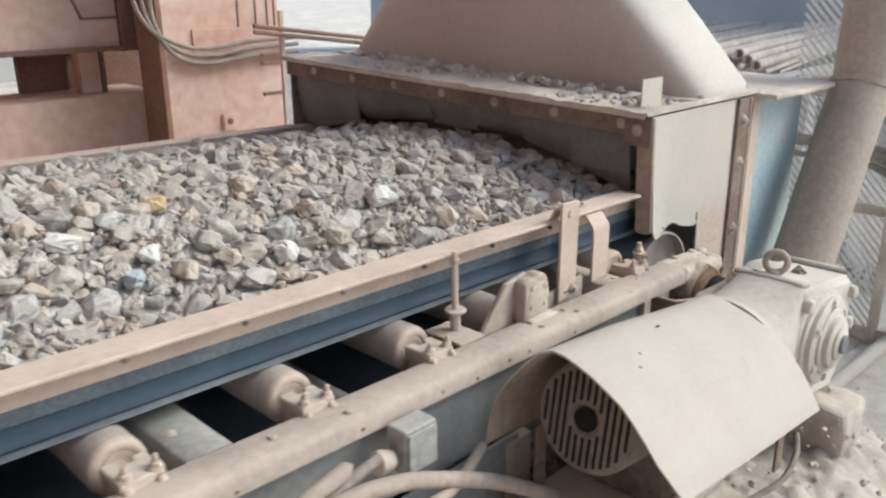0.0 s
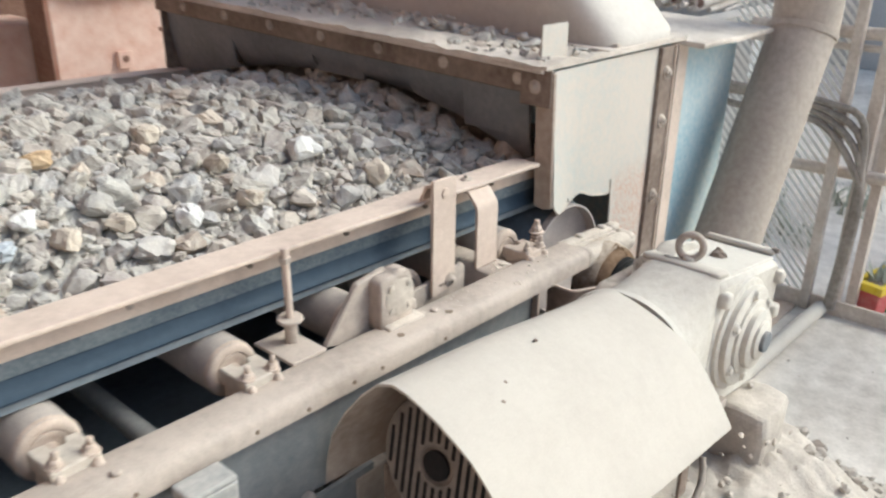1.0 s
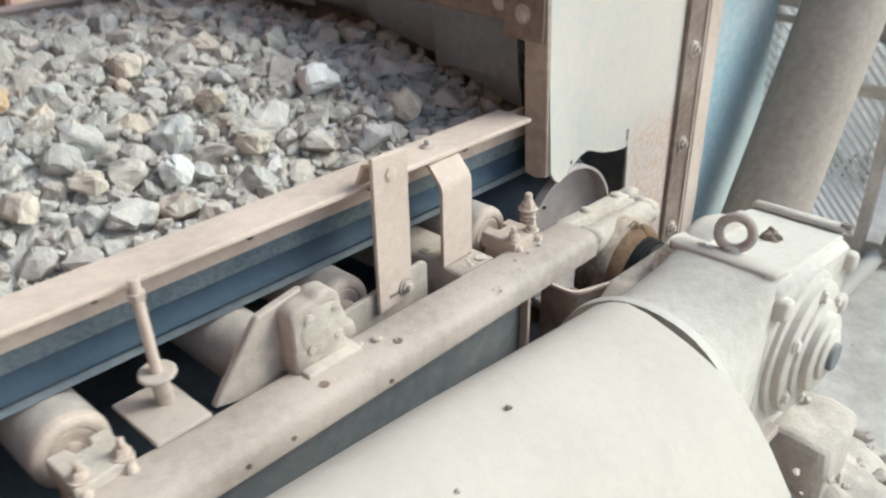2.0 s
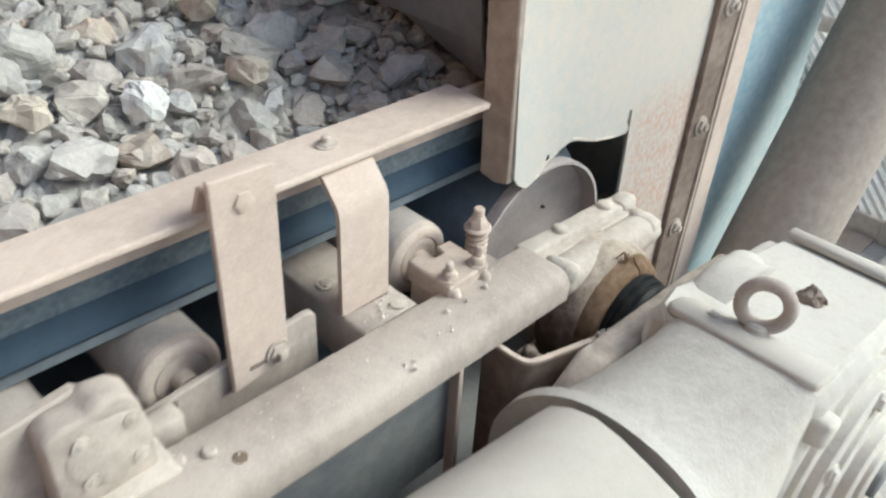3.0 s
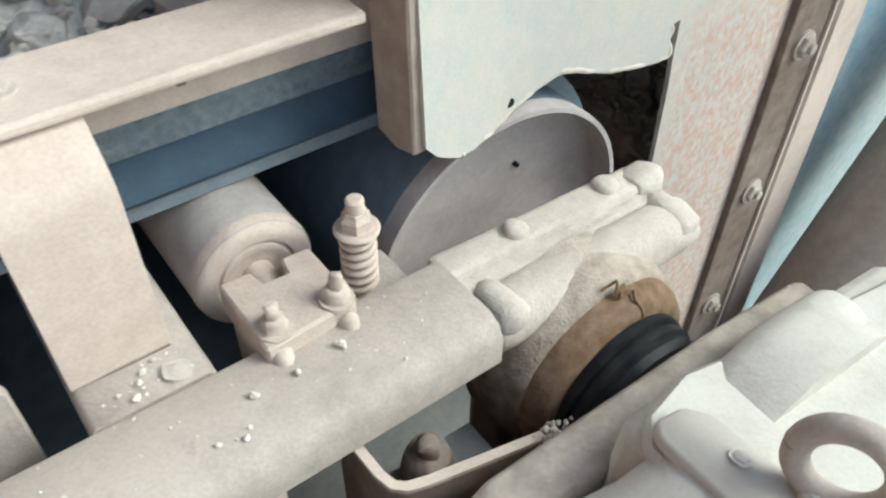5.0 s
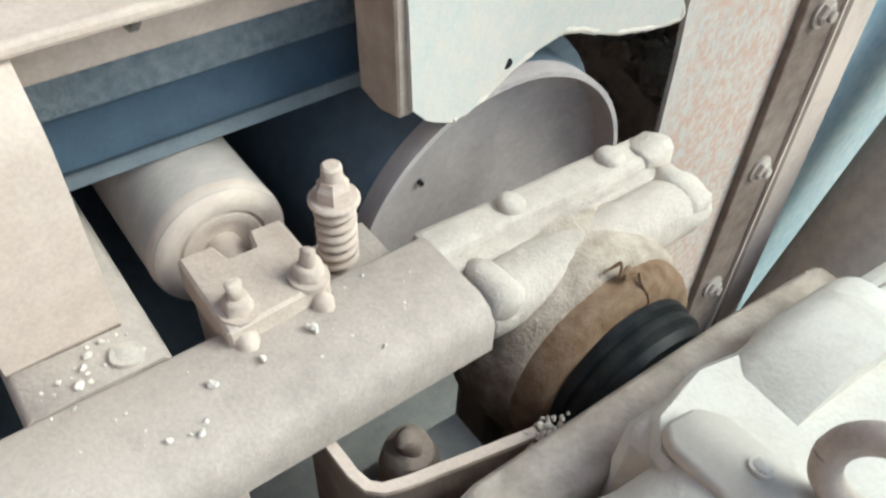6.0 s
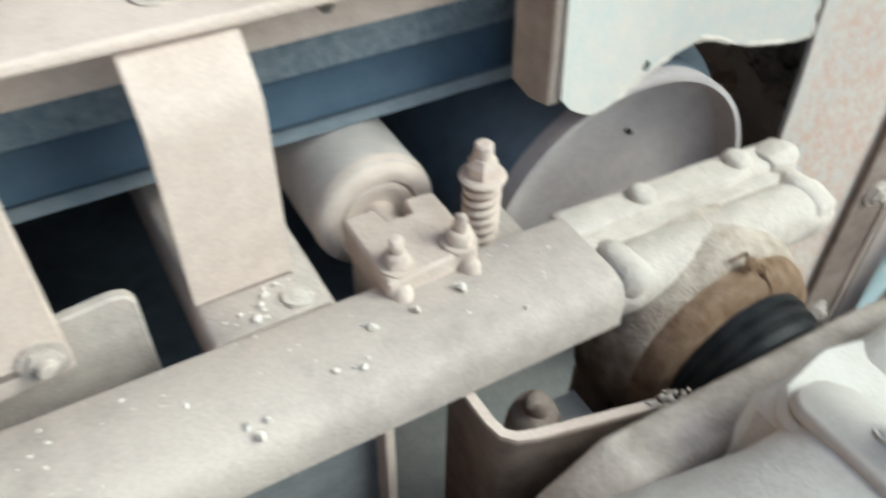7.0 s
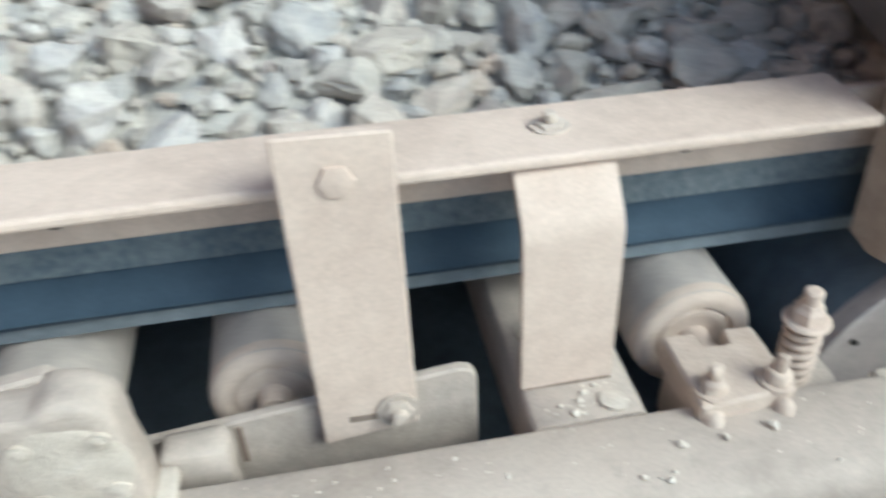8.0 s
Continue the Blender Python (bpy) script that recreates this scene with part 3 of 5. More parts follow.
def weigh_bearing():
    t = thing("roller_bearing_block", (-0.49, 0.10, -0.002), "dust-caked bearing block with flange bolts and a steel gusset plate", "bearing")
    part("gusset_plate", plate([(-0.640, 0.0), (-0.632, 0.012), (-0.570, 0.088), (-0.506, 0.098), (-0.494, 0.088), (-0.494, -0.01), (-0.60, -0.01)], "y", 0.094, 0.106, None, 0.002), M_FRAME, t)
    blk = plate([(-0.545, 0.0), (-0.545, 0.086), (-0.535, 0.092), (-0.512, 0.092), (-0.500, 0.100), (-0.482, 0.098), (-0.470, 0.085), (-0.466, 0.045), (-0.466, 0.0)], "y", 0.066, 0.098, None, 0.003)
    bmesh.ops.triangulate(blk, faces=blk.faces[:])
    bmesh.ops.subdivide_edges(blk, edges=[e for e in blk.edges if e.calc_length() > 0.015], cuts=2)
    part("block", rough(blk, 0.0024, 40), M_FRAME, t, smooth=45)
    part("flange", rough(lathe((-0.500, 0.068, 0.052), (-0.500, 0.04, 0.052), [(0, 0.034), (0.002, 0.034), (0.0035, 0.031), (0.004, 0.020), (0.006, 0.010)], 24), 0.0016, 60), M_CAKED, t, smooth=45)
    for dx, dz in ((-0.020, -0.020), (0.020, 0.021), (0.021, -0.020), (-0.020, 0.021)):
        part("flange_bolt", rough(hexbolt((-0.500 + dx, 0.0655, 0.052 + dz), (0, -1, 0), 0.005, 0.003), 0.0012, 120), M_CAKED, t, smooth=50)
    part("foot", rough(box(-0.540, -0.455, 0.050, 0.096, 0.0005, 0.010, 0.003), 0.0018, 60, 2), M_CAKED, t, smooth=60)
    part("arm", rough(box(-0.468, -0.425, 0.096, 0.1215, -0.045, 0.012, 0.006), 0.002, 50, 2), M_FRAME, t, smooth=60)


def spring_bolt():
    x, y = -0.035, 0.116
    t = thing("spring_bolt", (x, y, -0.036), "dusty coil spring on an upright bolt with washer and nut", "spring")
    part("bolt", rod((x, y, -0.045), (x, y, 0.049), 0.0065, 14, None, 0.0015), M_BRACKET, t, smooth=40)
    coil = [(x + 0.0110 * math.cos(a * 0.7854), y + 0.0110 * math.sin(a * 0.7854), -0.033 + 0.053 * a / 52) for a in range(53)]
    part("coil", tube(coil, 0.0027, 7, None, 2), M_BRACKET, t, smooth=60)
    part("core", rod((x, y, -0.034), (x, y, 0.02), 0.0090, 12), M_CAP, t, smooth=40)
    part("washer", rod((x, y, 0.020), (x, y, 0.0245), 0.0162, 20, None, 0.0015), M_BRACKET, t, smooth=40)
    part("nut", lathe((x, y, 0.0245), (x, y, 0.06), [(0, 0.0112), (0.008, 0.0112), (0.011, 0.0088), (0.014, 0.0078)], 6), M_BRACKET, t)
    part("seat_plate", rough(box(x - 0.045, x + 0.034, 0.083, 0.142, -0.044, -0.036, 0.002), 0.0015, 50, 2), M_FRAME, t, smooth=50)


flat_bracket()
loop_bracket()
levelling_rod()
weigh_bearing()
spring_bolt()


def take_up():
    def droop(bm):
        for v in bm.verts:
            v.co.z -= 0.06 * (v.co.x - 0.01)
        return bm

    t = thing("head_bearing_housing", (0.12, 0.04, -0.2), "dust-caked head shaft bearing housing with bolts and a greasy black seal", "bearing")
    part("slide_bar", droop(rough(box(0.002, 0.222, 0.062, 0.090, -0.050, -0.006, 0.005), 0.0012, 45, 4)), M_CAKED, t, smooth=60)
    bar = lathe((0.006, 0.034, -0.034), (1.0, 0.034, -0.034), [(0.0, 0.008), (0.003, 0.017), (0.010, 0.0225), (0.06, 0.0235), (0.14, 0.0235), (0.195, 0.024), (0.212, 0.020), (0.218, 0.009)], 28)
    for cut in range(1, 14):
        bmesh.ops.bisect_plane(bar, geom=bar.verts[:] + bar.edges[:] + bar.faces[:], plane_co=(0.015 * cut, 0, 0), plane_no=(1, 0, 0))
    part("housing_cap", droop(rough(bar, 0.0028, 38)), M_CAKED, t, smooth=85)
    part("groove", droop(rough(box(0.008, 0.215, 0.050, 0.066, -0.045, -0.0135, 0.002), 0.0014, 130, 9)), M_CAKED, t, "gritty dust in the groove")
    for p, r in (((0.074, 0.076, -0.009), 0.0105), ((0.170, 0.078, -0.010), 0.0115)):
        part("bolt", droop(rough(lathe(p, Vector(p) + Vector((0, 0, 1)), [(0, r), (0.005, r), (0.008, r * 0.86), (0.0095, r * 0.5)], 12), 0.0012, 60)), M_CAKED, t, smooth=60)
    part("end_lump", droop(rough(box(0.188, 0.226, 0.056, 0.090, -0.03, -0.001, 0.012), 0.004, 40, 2)), M_CAKED, t, smooth=70)
    for a, c, r in (((0.024, 0.044, -0.018), (0.027, 0.000, -0.026), 0.0135), ((0.202, 0.046, -0.022), (0.205, 0.002, -0.034), 0.0165)):
        lump = lathe(a, c, [(-0.012, r * 0.35), (-0.006, r * 0.8), (0.004, r * 0.95), (0.020, r * 1.05), (0.027, r), (0.031, r * 0.75), (0.033, r * 0.3)], 18)
        part("cap_bolt", droop(rough(lump, 0.0030, 45)), M_CAKED, t, "bolt head buried in dust", smooth=70)
    ax = (PULLEY[0] - 0.026, PULLEY[1] - 0.003)
    part("shaft", rod((ax[0], -0.085, ax[1]), (ax[0], 0.06, ax[1]), 0.036, 28), M_GREASE, t, "brown greasy drive shaft", smooth=40)
    part("housing_rim", rough(lathe((ax[0], 0.050, ax[1]), (ax[0], -1, ax[1]), [(0.0, 0.088), (0.036, 0.087), (0.050, 0.083), (0.056, 0.075)], 48), 0.0016, 40), M_GRIME_SHADE, t, "dusty housing rim", smooth=60)
    part("housing", rough(lathe((ax[0], 0.004, ax[1]), (ax[0], -1, ax[1]), [(0.0, 0.080), (0.014, 0.079), (0.022, 0.074), (0.026, 0.066), (0.028, 0.050)], 48), 0.0015, 40), M_GREASE, t, "grease-brown round housing", smooth=50)
    seal = [(0.0, 0.058), (0.003, 0.063), (0.009, 0.063), (0.011, 0.059), (0.014, 0.061), (0.020, 0.061), (0.022, 0.057), (0.026, 0.058), (0.032, 0.055), (0.034, 0.040)]
    part("seal", lathe((ax[0], -0.020, ax[1]), (ax[0], -1, ax[1]), seal, 48), M_SEAL, t, "oily black ribbed seal", smooth=35)
    part("dust_fibre", rough(tube([(0.088, 0.000, -0.018), (0.100, -0.003, -0.013), (0.094, -0.008, -0.018), (0.104, -0.006, -0.016), (0.097, -0.010, -0.020), (0.109, -0.010, -0.021), (0.108, -0.016, -0.026), (0.112, -0.021, -0.036), (0.111, -0.024, -0.046)], 0.0012, 6), 0.001, 200), M_GREASE, t, smooth=60)
    part("pedestal", box(0.03, 0.22, 0.020, 0.07, -0.42, -0.16, 0.01), M_SHAFT, t)


take_up()


def torque_box():
    t = thing("torque_arm_channel", (-0.04, -0.01, -0.3), "open bent-plate torque arm channel with a rubber buffer inside", "channel")
    line = [(-0.110, 0.030), (-0.109, -0.012), (-0.106, -0.024), (-0.098, -0.031), (-0.084, -0.0345), (0.002, -0.046)]

    def droop(bm):
        for v in bm.verts:
            v.co.z -= 0.17 * (v.co.x + 0.10)
        return bm

    part("bent_plate", droop(sheet(line, "z", -0.32, -0.050, 0.006)), M_FLANGE, t, smooth=50)
    part("plate_lip", droop(sheet(line, "z", -0.052, -0.0465, 0.0068)), M_BRACKET, t, smooth=50)
    part("bottom", box(-0.105, 0.0, -0.036, 0.03, -0.145, -0.135), M_WEB, t)
    part("buffer", rough(lathe((-0.058, 0.004, -0.135), (-0.058, 0.004, 0.0), [(0, 0.020), (0.03, 0.020), (0.045, 0.016), (0.047, 0.009), (0.058, 0.009), (0.062, 0.005)], 18), 0.0025, 60), M_FLANGE, t, smooth=50)


torque_box()

# ---- drive: motor, guard, gearbox ----
MY, MZ = -0.208, -0.048


A0, A1 = Vector((-0.695, -0.192, -0.049)), Vector((-0.135, -0.170, -0.136))


def motor():
    t = thing("electric_motor", (-0.45, MY, -0.27), "dusty electric motor with a slotted fan cowl, slightly tilted", "motor")
    ax = (A1 - A0).normalized()
    turn = Matrix.Translation(A0) @ Vector((1, 0, 0)).rotation_difference(ax).to_matrix().to_4x4()
    part("fan_cowl", lathe(A0, A1, [(0.004, 0.026), (0.0, 0.030), (0.0, 0.088), (0.004, 0.096), (0.014, 0.100), (0.11, 0.100)], 48), M_MOTOR, t, smooth=40)
    part("hub_hole", rod(A0 - ax * 0.0015, A0 + ax * 0.006, 0.022, 24), M_HOLE, t, "dark round hole")
    for k in range(-6, 7):
        y = k * 0.0135
        h = math.sqrt(max(0.0, 0.086 ** 2 - y ** 2))
        inner = math.sqrt(max(0.0, 0.034 ** 2 - y ** 2)) if abs(k) < 3 else 0
        spans = [(-h, -inner), (inner, h)] if inner else [(-h, h)]
        for a, c in spans:
            slot = box(-0.0013, 0.004, y - 0.0032, y + 0.0032, a, c, 0.0012, 1)
            slot.transform(turn)
            part("cowl_slot", slot, M_HOLE, t)
    part("body", lathe(A0 + ax * 0.108, A1, [(0, 0.088), (0.34, 0.088), (0.35, 0.10), (0.42, 0.105), (0.44, 0.125), (0.455, 0.128)], 40), M_MOTOR, t, smooth=40)
    for k in range(14):
        fin = box(0.12, 0.44, -0.002, 0.002, 0.084, 0.099)
        fin.transform(turn @ Matrix.Rotation(radians(-140 + k * 20), 4, "X"))
        part("fin", fin, M_MOTOR, t)
    for x in (-0.52, -0.30):
        part("foot", box(x - 0.04, x + 0.04, MY - 0.09, MY + 0.10, -0.262, -0.15, 0.006), M_MOTOR, t)


def guard():
    t = thing("motor_guard", (-0.44, -0.21, -0.15), "pale dust-covered bent sheet guard over the motor", "guard")
    b, under = bmesh.new(), bmesh.new()
    front = [(-0.000, -0.158), (-0.006, -0.110), (-0.020, -0.062), (-0.050, -0.010), (-0.088, 0.038), (-0.118, 0.067), (-0.146, 0.079), (-0.172, 0.076), (-0.196, 0.068), (-0.226, 0.056), (-0.256, 0.040), (-0.282, 0.025), (-0.305, 0.004), (-0.330, -0.022), (-0.352, -0.048), (-0.378, -0.070), (-0.404, -0.090)]
    back = [(-0.058, -0.150), (-0.062, -0.110), (-0.070, -0.070), (-0.086, -0.030), (-0.104, -0.002), (-0.126, 0.012), (-0.151, 0.019), (-0.180, 0.015), (-0.210, 0.006), (-0.240, -0.004), (-0.268, -0.016), (-0.296, -0.030), (-0.320, -0.048), (-0.344, -0.076), (-0.364, -0.102), (-0.382, -0.130), (-0.400, -0.158)]
    N = 16
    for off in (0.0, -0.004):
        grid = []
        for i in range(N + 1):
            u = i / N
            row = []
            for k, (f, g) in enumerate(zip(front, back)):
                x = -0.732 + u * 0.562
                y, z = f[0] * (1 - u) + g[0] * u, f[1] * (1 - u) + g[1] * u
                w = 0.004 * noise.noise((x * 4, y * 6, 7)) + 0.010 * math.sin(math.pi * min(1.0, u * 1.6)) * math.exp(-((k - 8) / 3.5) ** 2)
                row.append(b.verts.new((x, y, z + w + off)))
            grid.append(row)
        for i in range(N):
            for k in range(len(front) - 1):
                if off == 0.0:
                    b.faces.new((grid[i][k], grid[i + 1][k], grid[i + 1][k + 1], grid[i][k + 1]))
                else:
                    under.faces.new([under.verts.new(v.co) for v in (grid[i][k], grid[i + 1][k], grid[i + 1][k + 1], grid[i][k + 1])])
        if off == 0.0:
            top = grid
            continue
    for i in range(N):
        for k in (0, len(front) - 1):
            b.faces.new((top[i][k], top[i + 1][k], grid[i + 1][k], grid[i][k]))
    for k in range(len(front) - 1):
        for i in (0, N):
            b.faces.new((top[i][k], top[i][k + 1], grid[i][k + 1], grid[i][k]))
    part("cover_sheet", b, M_GUARD, t, smooth=50)
    bmesh.ops.remove_doubles(under, verts=under.verts[:], dist=0.0001)
    part("underside", under, M_TAN, t, "brown underside of the sheet", smooth=50)
    for x in (-0.66, -0.22):
        part("stay", box(x - 0.015, x + 0.015, -0.075, -0.069, -0.30, -0.12, 0.001), M_FLANGE, t)
        part("stay", box(x - 0.015, x + 0.015, -0.352, -0.346, -0.30, -0.14, 0.001), M_FLANGE, t)
    for p in ((-0.62, -0.245, 0.040), (-0.59, -0.225, 0.048), (-0.47, -0.19, 0.052)):
        part("grit", rough(lathe(p, Vector(p) + Vector((0, 0, 1)), [(0, 0.004), (0.002, 0.0035), (0.004, 0.0015)], 7), 0.002, 200), M_FLANGE, t)


def gearbox():
    t = thing("gearbox", (0.12, -0.19, -0.33), "dust-caked cast gearbox with lifting eye and stepped output cover", "gearbox")
    b = bmesh.new()
    rings = []
    for x, yc, w, top, bot, p in ((-0.150, -0.168, 0.146, 0.008, -0.284, 2.0), (-0.136, -0.168, 0.147, 0.009, -0.285, 2.0), (-0.130, -0.168, 0.130, -0.008, -0.268, 2.0),
                                  (-0.085, -0.178, 0.114, -0.002, -0.255, 2.4), (-0.045, -0.188, 0.100, 0.010, -0.25, 3.2), (-0.015, -0.194, 0.088, 0.019, -0.25, 5), (0.006, -0.197, 0.082, 0.026, -0.25, 9)):
        ring = []
        zc, hz = (top + bot) / 2, (top - bot) / 2
        for k in range(48):
            a = 2 * math.pi * k / 48
            c, s = math.cos(a), math.sin(a)
            ring.append(b.verts.new((x, yc + w * math.copysign(abs(c) ** (2 / p), c), zc + hz * math.copysign(abs(s) ** (2 / p), s))))
        rings.append(ring)
    for u, v in zip(rings, rings[1:]):
        for k in range(48):
            b.faces.new((u[k], u[(k + 1) % 48], v[(k + 1) % 48], v[k]))
    b.faces.new(rings[0]), b.faces.new(rings[-1][::-1])
    part("input_flange", rough(b, 0.0012, 25), M_GEAR, t, "tapered input bell housing", smooth=40)
    lean = Matrix.Translation((0.0, 0.0, 0.022)) @ Matrix.Rotation(radians(8.6), 4, "Y") @ Matrix.Translation((0.0, 0.0, -0.022))

    def leant(bm):
        bm.transform(lean)
        return bm

    cb = plate([(0.004, -0.29), (0.004, 0.014), (0.300, 0.014), (0.325, -0.01), (0.33, -0.22), (0.29, -0.27), (0.05, -0.27)], "y", -0.285, -0.092, None, 0.010)
    part("case", leant(cb), M_GEAR, t, smooth=40)
    part("top_cover", leant(plate([(-0.002, -0.264), (0.006, -0.272), (0.300, -0.272), (0.322, -0.255), (0.322, -0.135), (0.300, -0.112), (0.118, -0.098), (0.060, -0.090), (0.016, -0.100), (-0.002, -0.116)], "z", 0.010, 0.0185, None, 0.004)), M_GEAR, t, "pale dusty top cover plate", smooth=40)
    part("front_strip", leant(rough(plate([(0.000, -0.262), (0.006, -0.273), (0.046, -0.276), (0.050, -0.262), (0.040, -0.124), (0.030, -0.112), (0.008, -0.110), (0.000, -0.120)], "z", 0.0192, 0.0300, None, 0.003), 0.0008, 60)), M_GUARD, t, "pale plate along the cover's edge", smooth=50)
    part("rear_strip", leant(plate([(0.302, -0.114), (0.326, -0.112), (0.330, -0.268), (0.300, -0.270)], "z", 0.0192, 0.031, None, 0.004)), M_GUARD, t, smooth=50)
    part("corner_hump", leant(rough(box(0.110, 0.225, -0.135, -0.086, -0.03, 0.026, 0.022, 4), 0.0015, 30)), M_GEAR, t, "rounded cast hump at the cover's corner", smooth=60)
    part("output_boss", rough(lathe((PULLEY[0], -0.145, PULLEY[1]), (PULLEY[0], 0, PULLEY[1]), [(0, 0.118), (0.035, 0.117), (0.048, 0.111), (0.053, 0.095)], 48), 0.0025, 25), M_GEAR, t, "round output bearing boss", smooth=50)
    part("side_plate", leant(rough(plate([(-0.095, -0.075), (-0.055, -0.036), (0.14, -0.012), (0.25, -0.010), (0.30, -0.08), (0.25, -0.25), (-0.06, -0.27)], "y", -0.098, -0.060, None, 0.005), 0.0015, 40)), M_PLATE, t, "dust-crusted side plate", smooth=50)
    part("plate_bolt", leant(rough(hexbolt((0.026, -0.153, 0.030), (0, 0, 1), 0.0045, 0.004), 0.0012, 150)), M_GEAR, t, smooth=40)
    part("strip_hole", leant(rod((0.312, -0.268, 0.026), (0.312, -0.268, 0.0352), 0.008, 14)), M_MOTOR, t)
    ex, ey = 0.042, -0.192
    ring = [(ex - 0.31 * 0.0235 * math.cos(a), ey + 0.95 * 0.0235 * math.cos(a), 0.0575 + 0.0235 * math.sin(a)) for a in (2 * math.pi * k / 20 for k in range(21))]
    part("lifting_eye", leant(tube(ring, 0.0074, 12, None, 2)), M_FRAME, t, "dusty iron lifting eye", smooth=60)
    part("eye_collar", leant(rod((ex, ey, 0.018), (ex, ey, 0.038), 0.013, 20, None, 0.003)), M_GEAR, t, smooth=40)
    part("breather_plug", leant(rough(lathe((0.176, -0.198, 0.017), (0.176, -0.198, 0.06), [(0, 0.017), (0.003, 0.016), (0.006, 0.014), (0.009, 0.013), (0.012, 0.010), (0.016, 0.007), (0.020, 0.002)], 18), 0.0065, 150)), M_FLANGE, t, "clotted brown breather plug")
    gx, gz = 0.112, -0.130
    for a, c, r0 in ((0.0, 0.012, 0.118), (0.012, 0.026, 0.105), (0.026, 0.034, 0.078), (0.034, 0.048, 0.062), (0.048, 0.056, 0.040)):
        part("cover_ring", lathe((gx, -0.283 - a, gz), (gx, -1, gz), [(0, r0), (c - a - 0.003, r0), (c - a, r0 - 0.004)], 40), M_GEAR, t, smooth=40)
    part("shaft_end", rod((gx, -0.33, gz), (gx, -0.347, gz), 0.022, 20, None, 0.002), M_WEB, t, smooth=40)
    for k in range(6):
        a = radians(30 + 60 * k)
        p = (gx + 0.091 * math.cos(a), -0.309, gz + 0.091 * math.sin(a))
        part("cover_bolt", rough(hexbolt(p, (0, -1, 0), 0.009, 0.007), 0.001, 100), M_GEAR, t, smooth=40)
    for x, z in ((0.02, -0.02), (0.305, -0.02), (0.315, -0.10)):
        part("case_lug", leant(rough(box(x - 0.016, x + 0.016, -0.300, -0.27, z - 0.016, z + 0.016, 0.008), 0.002, 40, 1)), M_GEAR, t, smooth=60)


def bank(x, y):
    """The dust bank under the drive: how much of it lies at a place, and its height."""
    e = min(1.0, max(0.0, (y + 1.05 + 0.08 * noise.noise((x * 5, 0, 8))) / 0.72)) * min(1.0, max(0.0, (0.88 - x) / 0.62)) * min(1.0, max(0.0, (x + 0.9) / 0.25))
    return e, 0.38 * e * e * (3 - 2 * e)


def drive_base():
    t = thing("drive_base", (-0.2, -0.2, -0.785), "dusty steel base frame and dust heap under the motor and gearbox", "base")
    part("rear_beam", box(-0.72, 0.28, -0.14, -0.06, -0.78, -0.28, 0.004), M_WEB, t)
    part("top_plate", box(-0.72, 0.08, -0.30, -0.06, -0.282, -0.263, 0.003), M_FRAME, t)
    part("plinth_block", rough(box(0.11, 0.255, -0.375, -0.24, -0.70, -0.305, 0.014), 0.009, 22, 6), M_BANK, t, "crusted concrete plinth corner", smooth=60)
    heap = bmesh.new()
    nx, ny = 140, 110
    g = []
    for i in range(nx + 1):
        row = []
        for j in range(ny + 1):
            x, y = -0.9 + 1.80 * i / nx, -1.15 + 1.13 * j / ny
            e, h = bank(x, y)
            z = -0.80 + h + e * (0.035 * noise.noise((x * 7, y * 7, 1)) + 0.022 * noise.noise((x * 17, y * 17, 2)) + 0.012 * noise.noise((x * 38, y * 38, 5)) + 0.006 * noise.noise((x * 80, y * 80, 5)))
            row.append(heap.verts.new((x, y, z)))
        g.append(row)
    for i in range(nx):
        for j in range(ny):
            heap.faces.new((g[i][j], g[i + 1][j], g[i + 1][j + 1], g[i][j + 1]))
    part("dust_bank", heap, M_BANK, t, "crusted bank of pale stone dust", smooth=80)


motor()
guard()
gearbox()
drive_base()


# ---- discharge hood, chute, dust hopper, duct ----
def panel_y(x):
    """How far the dented side panel stands out along its lower edge."""
    knots = ((0.02, 0.113), (0.06, 0.126), (0.127, 0.146), (0.25, 0.149), (0.337, 0.147), (0.43, 0.147), (0.52, 0.149))
    for (a, p), (c, q) in zip(knots, knots[1:]):
        if x <= c:
            return p + (q - p) * max(0.0, (x - a) / (c - a))
    return knots[-1][1]


def sloped(bm):
    for v in bm.verts:
        v.co.z += 0.034 * (v.co.y - 0.16)
    return bm


